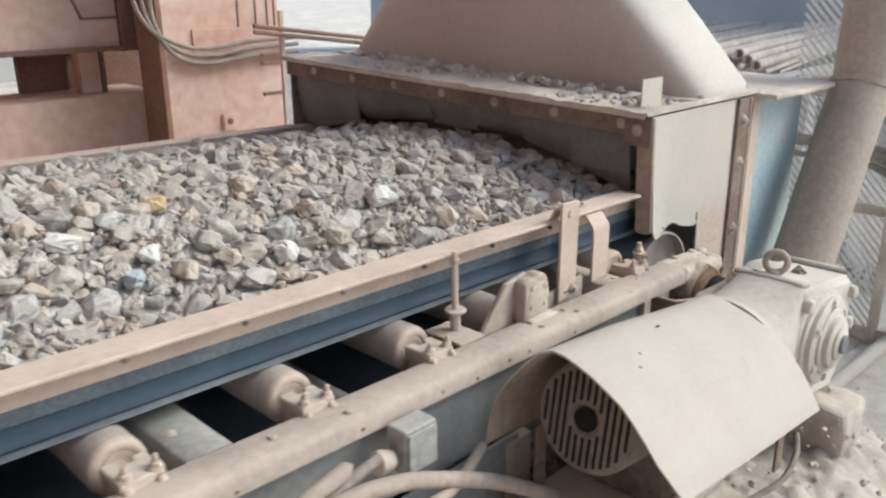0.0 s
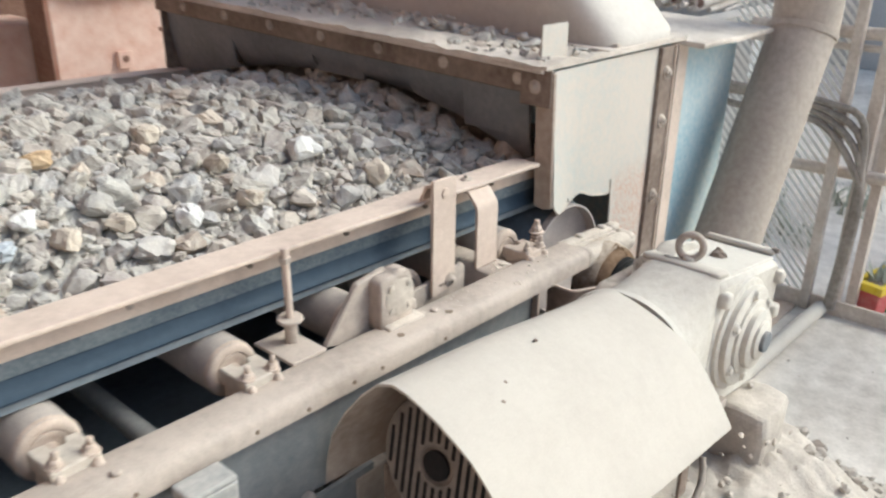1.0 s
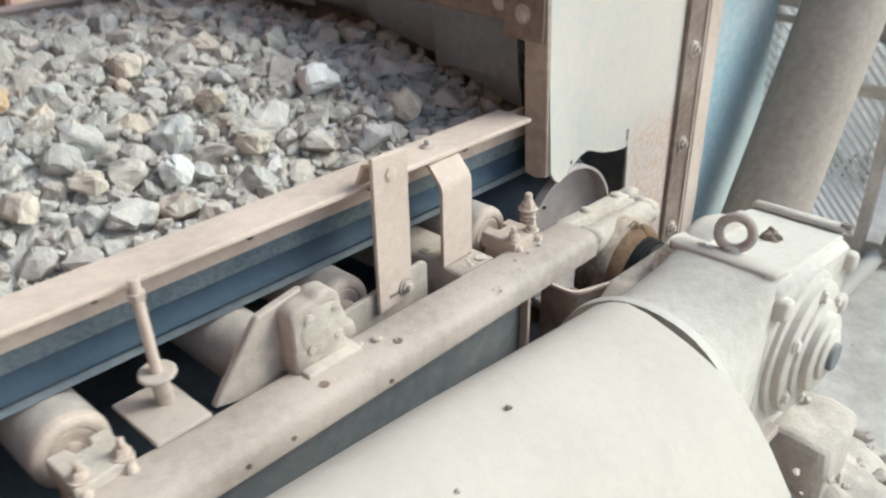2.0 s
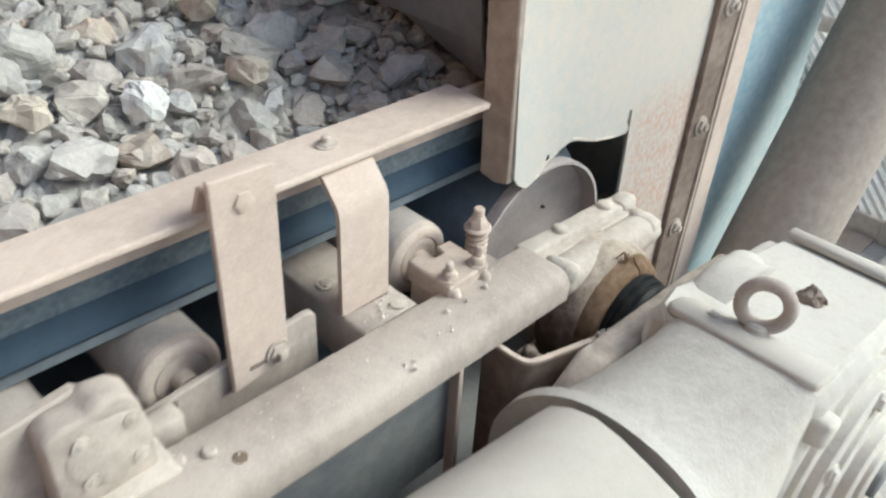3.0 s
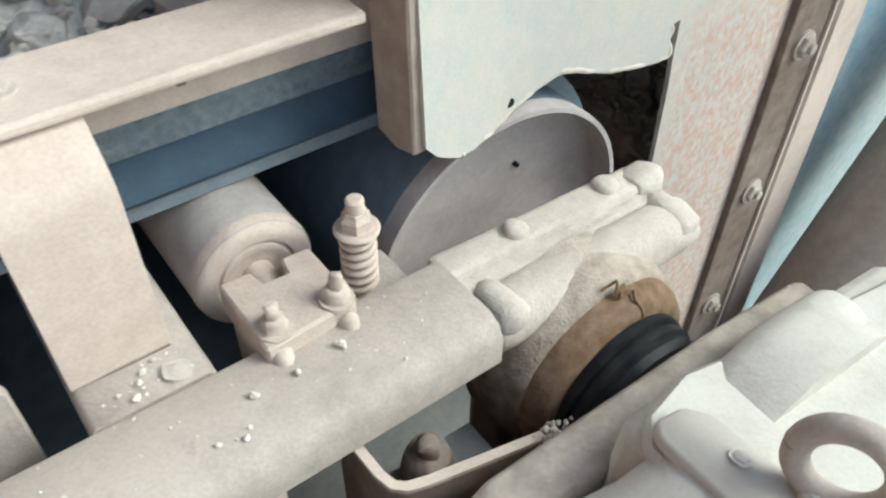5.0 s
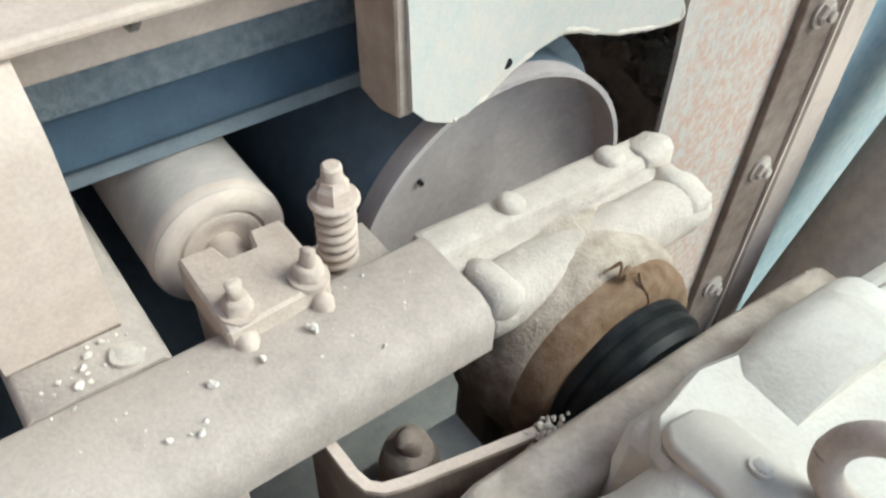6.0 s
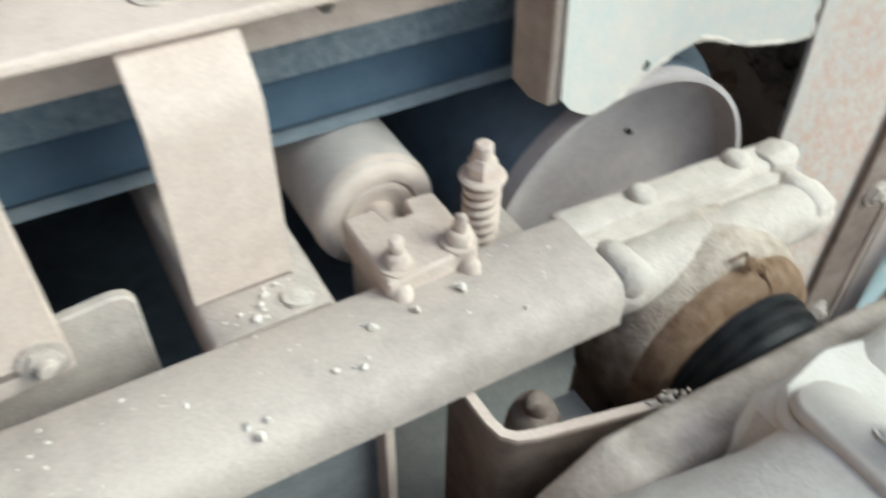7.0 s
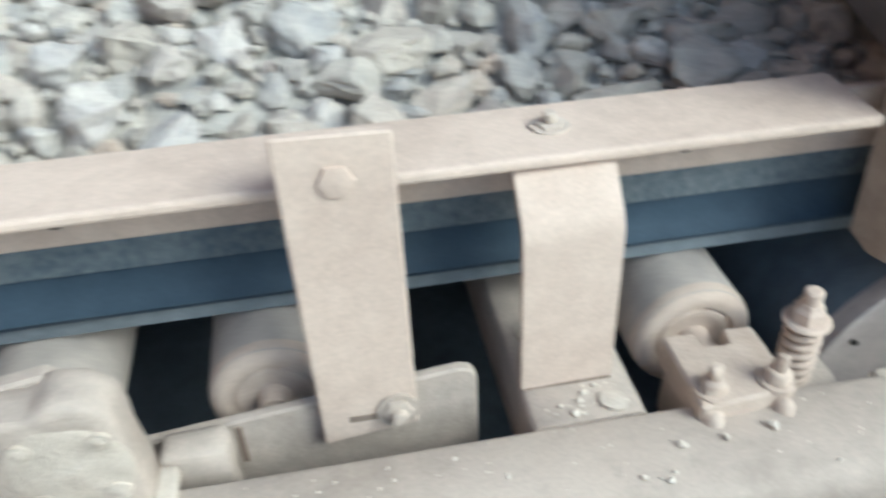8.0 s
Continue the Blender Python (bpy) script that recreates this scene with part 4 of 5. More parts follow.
def hood():
    t = thing("discharge_hood", (0.3, 0.98, 0.0), "dusty steel discharge hood over the belt, side plate torn below", "hood")
    edge = [(0.022, 0.064), (0.034, 0.050), (0.045, 0.042), (0.062, 0.031), (0.081, 0.029), (0.105, 0.031), (0.120, 0.037), (0.140, 0.041), (0.163, 0.046), (0.181, 0.049), (0.210, 0.036), (0.240, 0.028), (0.272, 0.022), (0.307, 0.015), (0.311, 0.021), (0.308, 0.049), (0.317, 0.051), (0.3185, 0.020), (0.322, -0.020), (0.325, -0.107), (0.332, -0.30), (0.338, -0.60), (0.52, -0.60), (0.52, 0.345), (0.022, 0.348)]
    pan = plate(edge, "y", 0.0, 0.005)
    for cut in (0.06, 0.10, 0.15, 0.22, 0.30, 0.36, 0.43):
        bmesh.ops.bisect_plane(pan, geom=pan.verts[:] + pan.edges[:] + pan.faces[:], plane_co=(cut, 0, 0), plane_no=(1, 0, 0))
    for cut in (-0.3, -0.1, 0.10, 0.17, 0.25):
        bmesh.ops.bisect_plane(pan, geom=pan.verts[:] + pan.edges[:] + pan.faces[:], plane_co=(0, 0, cut), plane_no=(0, 0, 1))
    bmesh.ops.triangulate(pan, faces=[f for f in pan.faces if len(f.verts) > 4])
    for v in pan.verts:
        low = max(0.0, min(1.0, (0.35 - v.co.z) / 0.3))
        v.co.y += panel_y(v.co.x) * low + (0.134 + 0.032 * v.co.x) * (1 - low)
    part("side_panel", pan, M_HOOD, t, "pale painted side panel, rusty and torn at its lower edge", smooth=30)
    lip = [(0.062, 0.031), (0.081, 0.029), (0.105, 0.031), (0.140, 0.041), (0.181, 0.049), (0.240, 0.028), (0.307, 0.016), (0.310, 0.032), (0.308, 0.049)]
    part("torn_lip", rough(tube([(x, panel_y(x) + 0.0025, z) for x, z in lip], 0.0031, 8, None, 6), 0.0022, 90), M_CAKED, t, "dust bead along the torn edge", smooth=70)
    part("panel_hole", rod((0.122, 0.152, 0.045), (0.122, 0.1435, 0.045), 0.0042, 12), M_HOLE, t)
    part("front_post", plate([(0.119, 0.058), (0.131, 0.345), (0.175, 0.345), (0.163, 0.056), (0.140, 0.052)], "x", 0.015, 0.026, None, 0.0015), M_TAN, t, "brown front corner post")
    part("corner_plate", box(0.009, 0.014, 0.133, 0.21, 0.275, 0.352, 0.002), M_FLANGE, t)
    part("far_panel", box(0.03, 0.52, 1.64, 1.646, -0.60, 0.345), M_FLANGE, t)
    part("front_flange", sloped(box(0.014, 0.030, 0.205, 1.645, 0.296, 0.352, 0.002)), M_FLANGE, t, "dusty brown front flange")
    part("flange_ledge", sloped(rough(box(-0.002, 0.04, 0.15, 1.645, 0.345, 0.353, 0.002), 0.002, 12, 3)), M_TOPDUST, t)
    y = 0.220
    while y < 1.6:
        part("flange_bolt", sloped(hexbolt((0.014, y, 0.324), (-1, 0, 0), 0.010, 0.007, 0.003)), M_BOLT, t, smooth=30)
        y += 0.21
    part("flange_bolt", hexbolt((0.010, 0.172, 0.315), (-1, 0, 0), 0.011, 0.007, 0.003), M_BOLT, t, smooth=30)
    part("corner_tab", box(0.053, 0.147, 0.190, 0.195, 0.352, 0.432, 0.001), M_HOOD, t, "small upright tab plate")
    top = bmesh.new()
    g = []
    for i in range(31):
        row = []
        for j in range(86):
            x, yy = -0.002 + 0.62 * i / 30, 0.138 + 1.515 * j / 85
            row.append(top.verts.new((x, yy, 0.360 + 0.016 * abs(noise.noise((x * 7, yy * 7, 4))) + 0.006 * noise.noise((x * 26, yy * 26, 2)))))
        g.append(row)
    for i in range(30):
        for j in range(85):
            top.faces.new((g[i][j], g[i + 1][j], g[i + 1][j + 1], g[i][j + 1]))
    geo = bmesh.ops.extrude_face_region(top, geom=top.faces[:])
    for v in geo["geom"]:
        if isinstance(v, bmesh.types.BMVert):
            v.co.z = 0.3535
    part("top_plate", sloped(top), M_TOPDUST, t, "hood top under a thick layer of dust", smooth=60)
    for z, s in ((0.282, 1), (0.160, 1), (-0.039, 1), (-0.237, 1), (-0.44, 1)):
        part("post_bolt", hexbolt((0.525, 0.138, z), (0, -1, 0), 0.0125, 0.009, 0.005), M_BOLT, t, smooth=30)
    part("flange_post", box(0.495, 0.585, 0.139, 0.149, -0.70, 0.345, 0.002), M_FLANGE, t, "brown bolted flange")
    part("flange_seam", rough(box(0.560, 0.564, 0.135, 0.140, -0.70, 0.345), 0.0015, 40, 5), M_BRACKET, t)
    part("rear_flange", box(0.586, 0.655, 0.147, 0.158, -0.70, 0.340, 0.002), M_RAIL, t, "pale rear flange")
    for k in range(8):
        y0 = 0.215 + 0.18 * k
        y1 = min(y0 + 0.186, 1.635)
        yc = (y0 + y1) / 2
        low = bed(yc) + 0.012
        line = [(0.046, 0.345 + 0.034 * (yc - 0.16)), (0.050, 0.29), (0.060 + 0.01 * (k % 2), low + 0.03), (0.075 + 0.012 * (k % 3), low)]
        b = bmesh.new()
        rows = []
        for off in (0, 0.005):
            for px, pz in line:
                lo = (bed(y0) + 0.012 - low) if pz == low else 0
                hi = (bed(y1) + 0.012 - low) if pz == low else 0
                rows.append((b.verts.new((px + off, y0, pz + lo)), b.verts.new((px + off, y1, pz + hi))))
        for u, v in list(zip(rows[:4], rows[1:4])) + list(zip(rows[4:], rows[5:])):
            b.faces.new((u[0], u[1], v[1], v[0]))
        b.faces.new((rows[3][0], rows[3][1], rows[7][1], rows[7][0]))
        for e in (0, 1):
            for i in range(3):
                b.faces.new((rows[i][e], rows[i + 1][e], rows[i + 5][e], rows[i + 4][e]))
        part("curtain_strip", b, M_CURTAIN, t, "dark rubber curtain strip", smooth=50)


PROFILE = [(0.20, 0.118), (0.24, 0.130), (0.298, 0.143), (0.38, 0.172), (0.48, 0.200), (0.64, 0.222), (0.90, 0.232), (1.15, 0.215), (1.38, 0.178), (1.52, 0.150), (1.62, 0.125)]


def bed(y):
    """Height of the gravel's surface across the belt."""
    for (a, h), (c, k) in zip(PROFILE, PROFILE[1:]):
        if y <= c:
            return h + (k - h) * max(0.0, (y - a) / (c - a))
    return PROFILE[-1][1]


hood()


def chute():
    t = thing("discharge_chute", (0.85, 0.98, -0.785), "faded blue painted steel discharge chute with dusty cover", "chute")
    part("side_panel", plate([(0.656, 0.335), (1.044, 0.325), (1.0, -0.785), (0.656, -0.785)], "y", 0.180, 0.186), M_BLUE, t, "faded blue side panel")
    part("far_panel", box(0.60, 1.05, 1.64, 1.646, -0.785, 0.335), M_BLUE, t)
    part("rear_panel", box(1.045, 1.052, 0.187, 1.639, -0.785, 0.325), M_BLUE, t)
    cover = rough(box(0.60, 1.06, 0.080, 1.655, 0.338, 0.352, 0.003), 0.006, 9, 5)
    part("cover", sloped(cover), M_TOPDUST, t, "dusty overhanging cover sheet", smooth=60)
    part("seam", box(0.658, 0.664, 0.160, 0.167, -0.70, 0.33), M_FLANGE, t)


def hopper():
    t = thing("dust_extraction_hopper", (0.42, 1.0, 0.36), "dull grey dust extraction hopper tapering up to a pipe", "hopper")
    b = bmesh.new()
    rings = []
    for z, L, r, p in ((0.362, 0.572, 0.168, 4.5), (0.385, 0.572, 0.168, 4.5), (0.55, 0.415, 0.175, 4.0), (0.75, 0.215, 0.187, 3.2), (0.92, 0.05, 0.20, 2.4), (0.98, 0.0, 0.205, 2.0), (2.6, 0.0, 0.205, 2.0)):
        ring = []
        for k in range(72):
            a = 2 * math.pi * (k + 0.5) / 72
            c, w = math.cos(a), math.sin(a)
            ring.append(b.verts.new((0.43 + r * math.copysign(abs(c) ** (2 / p), c), 0.885 + math.copysign(L, w) + r * math.copysign(abs(w) ** (2 / p), w), z)))
        rings.append(ring)
    for u, v in zip(rings, rings[1:]):
        for k in range(72):
            b.faces.new((u[k], u[(k + 1) % 72], v[(k + 1) % 72], v[k]))
    part("tapered_body", b, M_CONE, t, smooth=50)
    part("base_collar", sloped(box(0.245, 0.615, 0.142, 1.635, 0.3585, 0.366, 0.002)), M_TOPDUST, t)
    for y in (0.160, 0.180):
        part("collar_bolt", hexbolt((0.30 + (y - 0.160) * 6, y, 0.366), (0, 0, 1), 0.010, 0.008), M_BOLT, t)


def duct():
    t = thing("dust_duct", (0.75, 0.03, -0.5), "round dull steel duct leaning beside the chute and bending upright", "duct")
    P0, P1 = Vector((0.546, 0.039, -0.72)), Vector((1.150, 0.032, 0.340))
    part("leaning_pipe", rod(P0, P1, 0.094, 40), M_DUCT, t, smooth=40)
    part("upright_pipe", rod(P1 + Vector((0.005, 0, -0.03)), P1 + Vector((0.05, -0.02, 2.4)), 0.095, 40), M_DUCT, t, smooth=40)
    m, n = frame_to(P1 - (P1 - P0).normalized() * 0.02, P1 + Vector((0, 0, 0.02)))
    ring = lathe(m.translation, P1 + Vector((0.02, 0, 0.05)), [(0, 0.094), (0.0, 0.099), (0.018, 0.100), (0.02, 0.095)], 40)
    part("seam_ring", rough(ring, 0.002, 30), M_DUCT, t, smooth=40)
    part("base", box(0.40, 0.62, -0.08, 0.13, -0.785, -0.70, 0.01), M_DUCT, t)


chute()
hopper()
duct()


# ---- loose rocks and pebbles ----
def stone_shape(seed, flat=0.7):
    """An angular broken stone about 1 across, with softened edges."""
    rnd = random.Random(seed)
    b = bmesh.new()
    wide = rnd.uniform(0.62, 0.98)
    for _ in range(18):
        v = Vector((rnd.gauss(0, 1), rnd.gauss(0, 1), rnd.gauss(0, 1))).normalized()
        k = (abs(v.x) ** 4 + abs(v.y) ** 4 + abs(v.z) ** 4) ** (-1 / 4) * rnd.uniform(0.80, 0.98)
        b.verts.new((v.x * 0.47 * k, v.y * 0.47 * k * wide, v.z * 0.47 * k * flat))
    bmesh.ops.convex_hull(b, input=b.verts[:])
    for v in [v for v in b.verts if not v.link_faces]:
        b.verts.remove(v)
    bmesh.ops.subdivide_edges(b, edges=b.edges[:], cuts=2, use_grid_fill=True, smooth=0.12)
    bmesh.ops.triangulate(b, faces=b.faces[:])
    off = Vector((seed * 3.1, seed * 1.7, 0))
    for v in b.verts:
        d = v.co.normalized()
        v.co += d * (0.12 * noise.noise(v.co * 2.6 + off) + 0.07 * noise.noise(v.co * 6.5 + off)) + Vector(noise.noise_vector(v.co * 11 + off)) * 0.018
    me = bpy.data.meshes.new("stone")
    b.to_mesh(me)
    b.free()
    me.materials.append(M_ROCK)
    return me


SHAPES = [stone_shape(k, 0.48 + 0.03 * (k % 12)) for k in range(28)]
RAW = []
for me in SHAPES:
    co = np.empty(len(me.vertices) * 3)
    me.vertices.foreach_get("co", co)
    tri = np.array([tuple(p.vertices) for p in me.polygons])
    RAW.append((co.reshape(-1, 3), tri))


def pile(name, places, parent=None, at=(0, 0, 0), label="", material=None):
    """Many stones as one mesh. places: (x, y, z, size, shape, Euler)."""
    vs, fs, k = [], [], 0
    for x, y, z, s, i, e in places:
        co, tri = RAW[i]
        m = np.array(e.to_matrix())
        vs.append(co @ m.T * s + np.array((x - at[0], y - at[1], z - at[2])))
        fs.append(tri + k)
        k += len(co)
    me = bpy.data.meshes.new(name)
    me.from_pydata(np.concatenate(vs).tolist(), [], np.concatenate(fs).tolist())
    me.materials.append(material or M_STONE)
    ob = new(name, me)
    if parent:
        ob.parent = parent
        ob.location = Vector(at) - where(parent)
    else:
        ob.location = at
    tagged(ob, label, kind="stuff")
    return ob


# ---- gravel bed riding on the belt ----
# stones that stand out by their colour: along, across, size, look
MARKED = [(-1.023, 0.646, 0.063, "ochre"), (-0.912, 0.357, 0.063, "white"), (-1.017, 0.382, 0.058, "beige"), (-1.136, 0.443, 0.056, "white"), (-0.786, 0.362, 0.060, "beige"),
          (-0.492, 0.336, 0.078, "beige"), (-0.799, 0.675, 0.074, "beige"), (-1.130, 0.604, 0.061, "white"), (-1.194, 0.384, 0.059, "bluish"), (-0.577, 0.456, 0.079, "white"),
          (-1.436, 0.343, 0.070, "bluish"), (-0.764, 0.485, 0.057, "beige"), (-1.243, 0.548, 0.069, "white"), (-1.108, 0.367, 0.060, "beige")]
TINTED = {}
for kind, base, worn in (("ochre", (0.52, 0.36, 0.20), (0.62, 0.48, 0.33)), ("white", (0.60, 0.60, 0.59), (0.72, 0.71, 0.68)), ("beige", (0.47, 0.41, 0.34), (0.60, 0.54, 0.46)), ("bluish", (0.36, 0.40, 0.45), (0.50, 0.53, 0.55))):
    look_of = mat(kind + "_limestone", base, dust=worn, amount=0.5, grain=2.6, patch=1.2, bump=0.6, vary=0.12)
    TINTED[kind] = []
    for k in range(4):
        me = SHAPES[5 * k + 3].copy()
        me.materials.clear()
        me.materials.append(look_of)
        TINTED[kind].append(me)
SEG = 0.20
XA, XB = -2.70, 0.30
heaps = []


def gravel():
    rnd = random.Random(11)
    cell, cells, stones = 0.05, {}, []

    def free(x, y, r, k):
        ci, cj = int(x // cell), int(y // cell)
        for i in range(ci - 2, ci + 3):
            for j in range(cj - 2, cj + 3):
                for X, Y, R in cells.get((i, j), ()):
                    if (X - x) ** 2 + (Y - y) ** 2 < (k * (R + r)) ** 2:
                        return False
        return True

    for x, y, s, kind in MARKED:
        cells.setdefault((int(x // cell), int(y // cell)), []).append((x, y, s * 0.43))
    for tries, lo, hi, k in ((5000, 0.056, 0.088, 0.80), (14000, 0.038, 0.058, 0.74), (24000, 0.024, 0.038, 0.70), (36000, 0.012, 0.022, 0.64)):
        for _ in range(tries):
            x, y = rnd.uniform(XA, XB), rnd.uniform(0.222, 1.575)
            s = rnd.uniform(lo, hi)
            r = s * 0.43
            if y - r < 0.212 or y + r > 1.588:
                continue
            if free(x, y, r, k):
                cells.setdefault((int(x // cell), int(y // cell)), []).append((x, y, r))
                wob = 0.016 * noise.noise((x * 5, y * 5, 2)) + 0.010 * noise.noise((x * 13, y * 13, 5))
                z = bed(y) + wob - 0.018 + s * rnd.uniform(-0.08, 0.14)
                stones.append((x, y, z, s, rnd.randrange(len(SHAPES)), Euler((rnd.gauss(0, 0.22), rnd.gauss(0, 0.22), rnd.uniform(0, 6.28)))))
    near = sorted((s for s in stones if s[3] > 0.034 and s[1] < 0.80 and -1.6 < s[0] < -0.02), key=lambda s: s[1])[:280]
    picked = set(id(s) for s in near)
    count = int(round((XB - XA) / SEG))
    for n in range(count):
        x0 = XA + n * SEG
        t = thing("gravel_heap", (x0 + SEG / 2, 0.98, BELT_T), "crushed grey and beige limestone gravel riding on the belt", "gravel", "gravel on the belt")
        mine = [s for s in stones if x0 <= s[0] < x0 + SEG]
        b = bmesh.new()
        g = []
        nx, ny = 22, 150
        for i in range(nx + 1):
            row = []
            for j in range(ny + 1):
                x, y = x0 + SEG * i / nx, 0.212 + 1.376 * j / ny
                z = bed(y) - 0.025 + 0.016 * noise.noise((x * 5, y * 5, 2)) + 0.010 * noise.noise((x * 13, y * 13, 5)) + 0.007 * noise.noise((x * 60, y * 60, 9)) + 0.006 * noise.noise((x * 130, y * 130, 4))
                row.append(b.verts.new((x, y, z)))
            g.append(row)
        for i in range(nx):
            for j in range(ny):
                b.faces.new((g[i][j], g[i + 1][j], g[i + 1][j + 1], g[i][j + 1]))
        rim = [g[i][0] for i in range(nx + 1)] + [g[nx][j] for j in range(1, ny + 1)] + [g[i][ny] for i in range(nx - 1, -1, -1)] + [g[0][j] for j in range(ny - 1, 0, -1)]
        low = [b.verts.new((v.co.x, v.co.y, BELT_T + 0.001)) for v in rim]
        for i in range(len(rim)):
            b.faces.new((rim[i], rim[(i + 1) % len(rim)], low[(i + 1) % len(rim)], low[i]))
        b.faces.new(low)
        tagged(part("gravel_core", b, M_STONE, t), kind="stuff")
        rest = [s for s in mine if id(s) not in picked]
        pile("gravel_layer", rest, t, tuple(t.location))
        for s in mine:
            if id(s) in picked:
                ob = new("stone", SHAPES[s[4]])
                ob.parent = t
                ob.matrix_basis = Matrix.LocRotScale(Vector(s[:3]) - t.location, s[5], (s[3],) * 3)
        for k, (x, y, s, kind) in enumerate(MARKED):
            if x0 <= x < x0 + SEG:
                ob = new("stone", TINTED[kind][k % 4])
                ob.parent = t
                ob.matrix_basis = Matrix.LocRotScale(Vector((x, y, bed(y) + 0.002)) - t.location, Euler((0.1, -0.15, k * 1.3)), (s * 1.05,) * 3)
                tagged(ob, kind + " stone lying on the gravel")
        heaps.append(t)


gravel()


# ---- scatter on hood, channel and floor ----
def scatter():
    rnd = random.Random(5)

    def some(n, xr, yr, z, sr, sink=0.25):
        out = []
        for _ in range(n):
            s = rnd.uniform(*sr)
            out.append((rnd.uniform(*xr), rnd.uniform(*yr), z + s * sink, s, rnd.randrange(len(SHAPES)), Euler((rnd.gauss(0, 0.3), rnd.gauss(0, 0.3), rnd.uniform(0, 6.28)))))
        return out

    for x, y, s in ((0.07, 0.45, 0.07), (0.09, 0.39, 0.06), (0.13, 0.42, 0.08), (0.12, 0.33, 0.06), (0.10, 0.27, 0.05), (0.17, 0.30, 0.07), (0.19, 0.24, 0.05), (0.16, 0.85, 0.06), (0.20, 0.95, 0.05), (0.22, 0.20, 0.04), (0.30, 0.17, 0.035)):
        ob = new("stone_flake", SHAPES[int(s * 1000 + y * 100) % 28])
        ob.matrix_world = Matrix.LocRotScale((x, y, 0.360 + s * 0.14), Euler((0.1, 0.15, y * 9)), (s, s, s * 0.55))
        tagged(ob, "flat broken stone lying on the dusty hood top", "stone", "stones on the hood")
    pile("grit", some(90, (0.02, 0.24), (0.16, 0.55), 0.364, (0.008, 0.026)) + some(120, (0.02, 0.25), (0.55, 1.6), 0.40, (0.006, 0.02), 0.1), None, (0.13, 0.4, 0.36), "small stone chips on the hood top")
    heap = [(rnd.uniform(0.16, 0.25), 0.35 + 1.2 * rnd.random(), 0.37, rnd.uniform(0.02, 0.05), rnd.randrange(28), Euler((0, 0, rnd.random() * 6))) for _ in range(60)]
    pile("dust_clods", [(x, y, z + 0.034 * (y - 0.16), s, k, e) for x, y, z, s, k, e in heap], None, (0.2, 1.0, 0.38), "dust clods heaped on the hood against the hopper", M_TOPDUST)
    pebbles = [(-0.166, 0.027), (-0.181, 0.032), (-0.088, 0.052), (-0.150, 0.050), (-0.205, 0.088), (-0.200, 0.098), (-0.195, 0.104), (-0.213, 0.096), (-0.186, 0.110), (-0.120, 0.050), (-0.17, 0.092), (-0.225, 0.020), (-0.236, 0.022), (-0.232, 0.012), (-0.09, 0.055), (-0.26, 0.05)]
    ps = [(x, y, 0.001, rnd.uniform(0.004, 0.0078), rnd.randrange(28), Euler((0, 0, x * 90))) for x, y in pebbles]
    pile("pebbles", ps, None, (-0.18, 0.06, 0.0), "tiny pale pebbles on the dusty channel", M_PEBBLE)

    def grains(n, xr, yr, z, sr):
        return [(rnd.uniform(*xr), rnd.uniform(*yr), z + rnd.uniform(-0.001, 0.001), rnd.uniform(*sr), rnd.randrange(28), Euler((rnd.random(), rnd.random(), rnd.random() * 6))) for _ in range(n)]

    grit = [(x, y, z - 0.06 * (x - 0.01), k, n, e) for x, y, z, k, n, e in grains(200, (0.008, 0.212), (0.052, 0.062), -0.0150, (0.0014, 0.0030))]
    pile("housing_grit", grit, None, (0.1, 0.05, -0.02), "crumbled dust in the groove of the bearing housing", M_CAKED)
    crust = [(x, y, z - 0.06 * (x + 0.05), k, n, e) for x, y, z, k, n, e in grains(110, (-0.05, 0.24), (-0.098, -0.062), -0.031, (0.002, 0.006))]
    pile("plate_grit", crust, None, (0.1, -0.08, -0.03), "crumbled dust along the gearbox side plate", M_CAP)
    crumb = [(0.006 + rnd.gauss(0, 0.006), -0.047 + rnd.gauss(0, 0.004), -0.063 + rnd.gauss(0, 0.003), rnd.uniform(0.003, 0.0065), rnd.randrange(28), Euler((rnd.random(), rnd.random(), rnd.random() * 6))) for _ in range(60)]
    pile("dust_crumb", crumb, None, (0.01, -0.045, -0.058), "pale granular crumb of dust on the channel lip", M_CAKED)
    specks = [(x, y, z - FALL * (x + 0.2), k, n, e) for x, y, z, k, n, e in grains(70, (-0.42, -0.005), (0.020, 0.078), -0.0002, (0.0015, 0.0042)) + grains(16, (-0.230, -0.165), (0.088, 0.112), -0.001, (0.0015, 0.004))]
    pile("dust_specks", specks, None, (-0.3, 0.04, 0.0), "specks of caked dust on the side channel", M_PEBBLE)
    fl = [s for s in some(520, (-0.6, 3.4), (-2.0, 0.0), -0.785, (0.005, 0.020), 0.1) if rnd.random() < 0.3 + 0.7 * max(0, 1 - abs(s[1] + 0.5))]
    pile("floor_grit", fl, None, (1, -0.6, -0.785), "loose pale stone chips scattered on the dusty floor", M_TOPDUST)
    crust = [(rnd.uniform(-0.35, 0.34), rnd.uniform(-0.40, -0.26), rnd.uniform(-0.40, -0.30), rnd.uniform(0.008, 0.022), rnd.randrange(28), Euler((rnd.random(), rnd.random(), rnd.random() * 6))) for _ in range(30)]
    pile("dust_crust", crust, None, (0.1, -0.3, -0.36), "crusted dust lumps under the gearbox and guard", M_CAKED)
    lumps = []
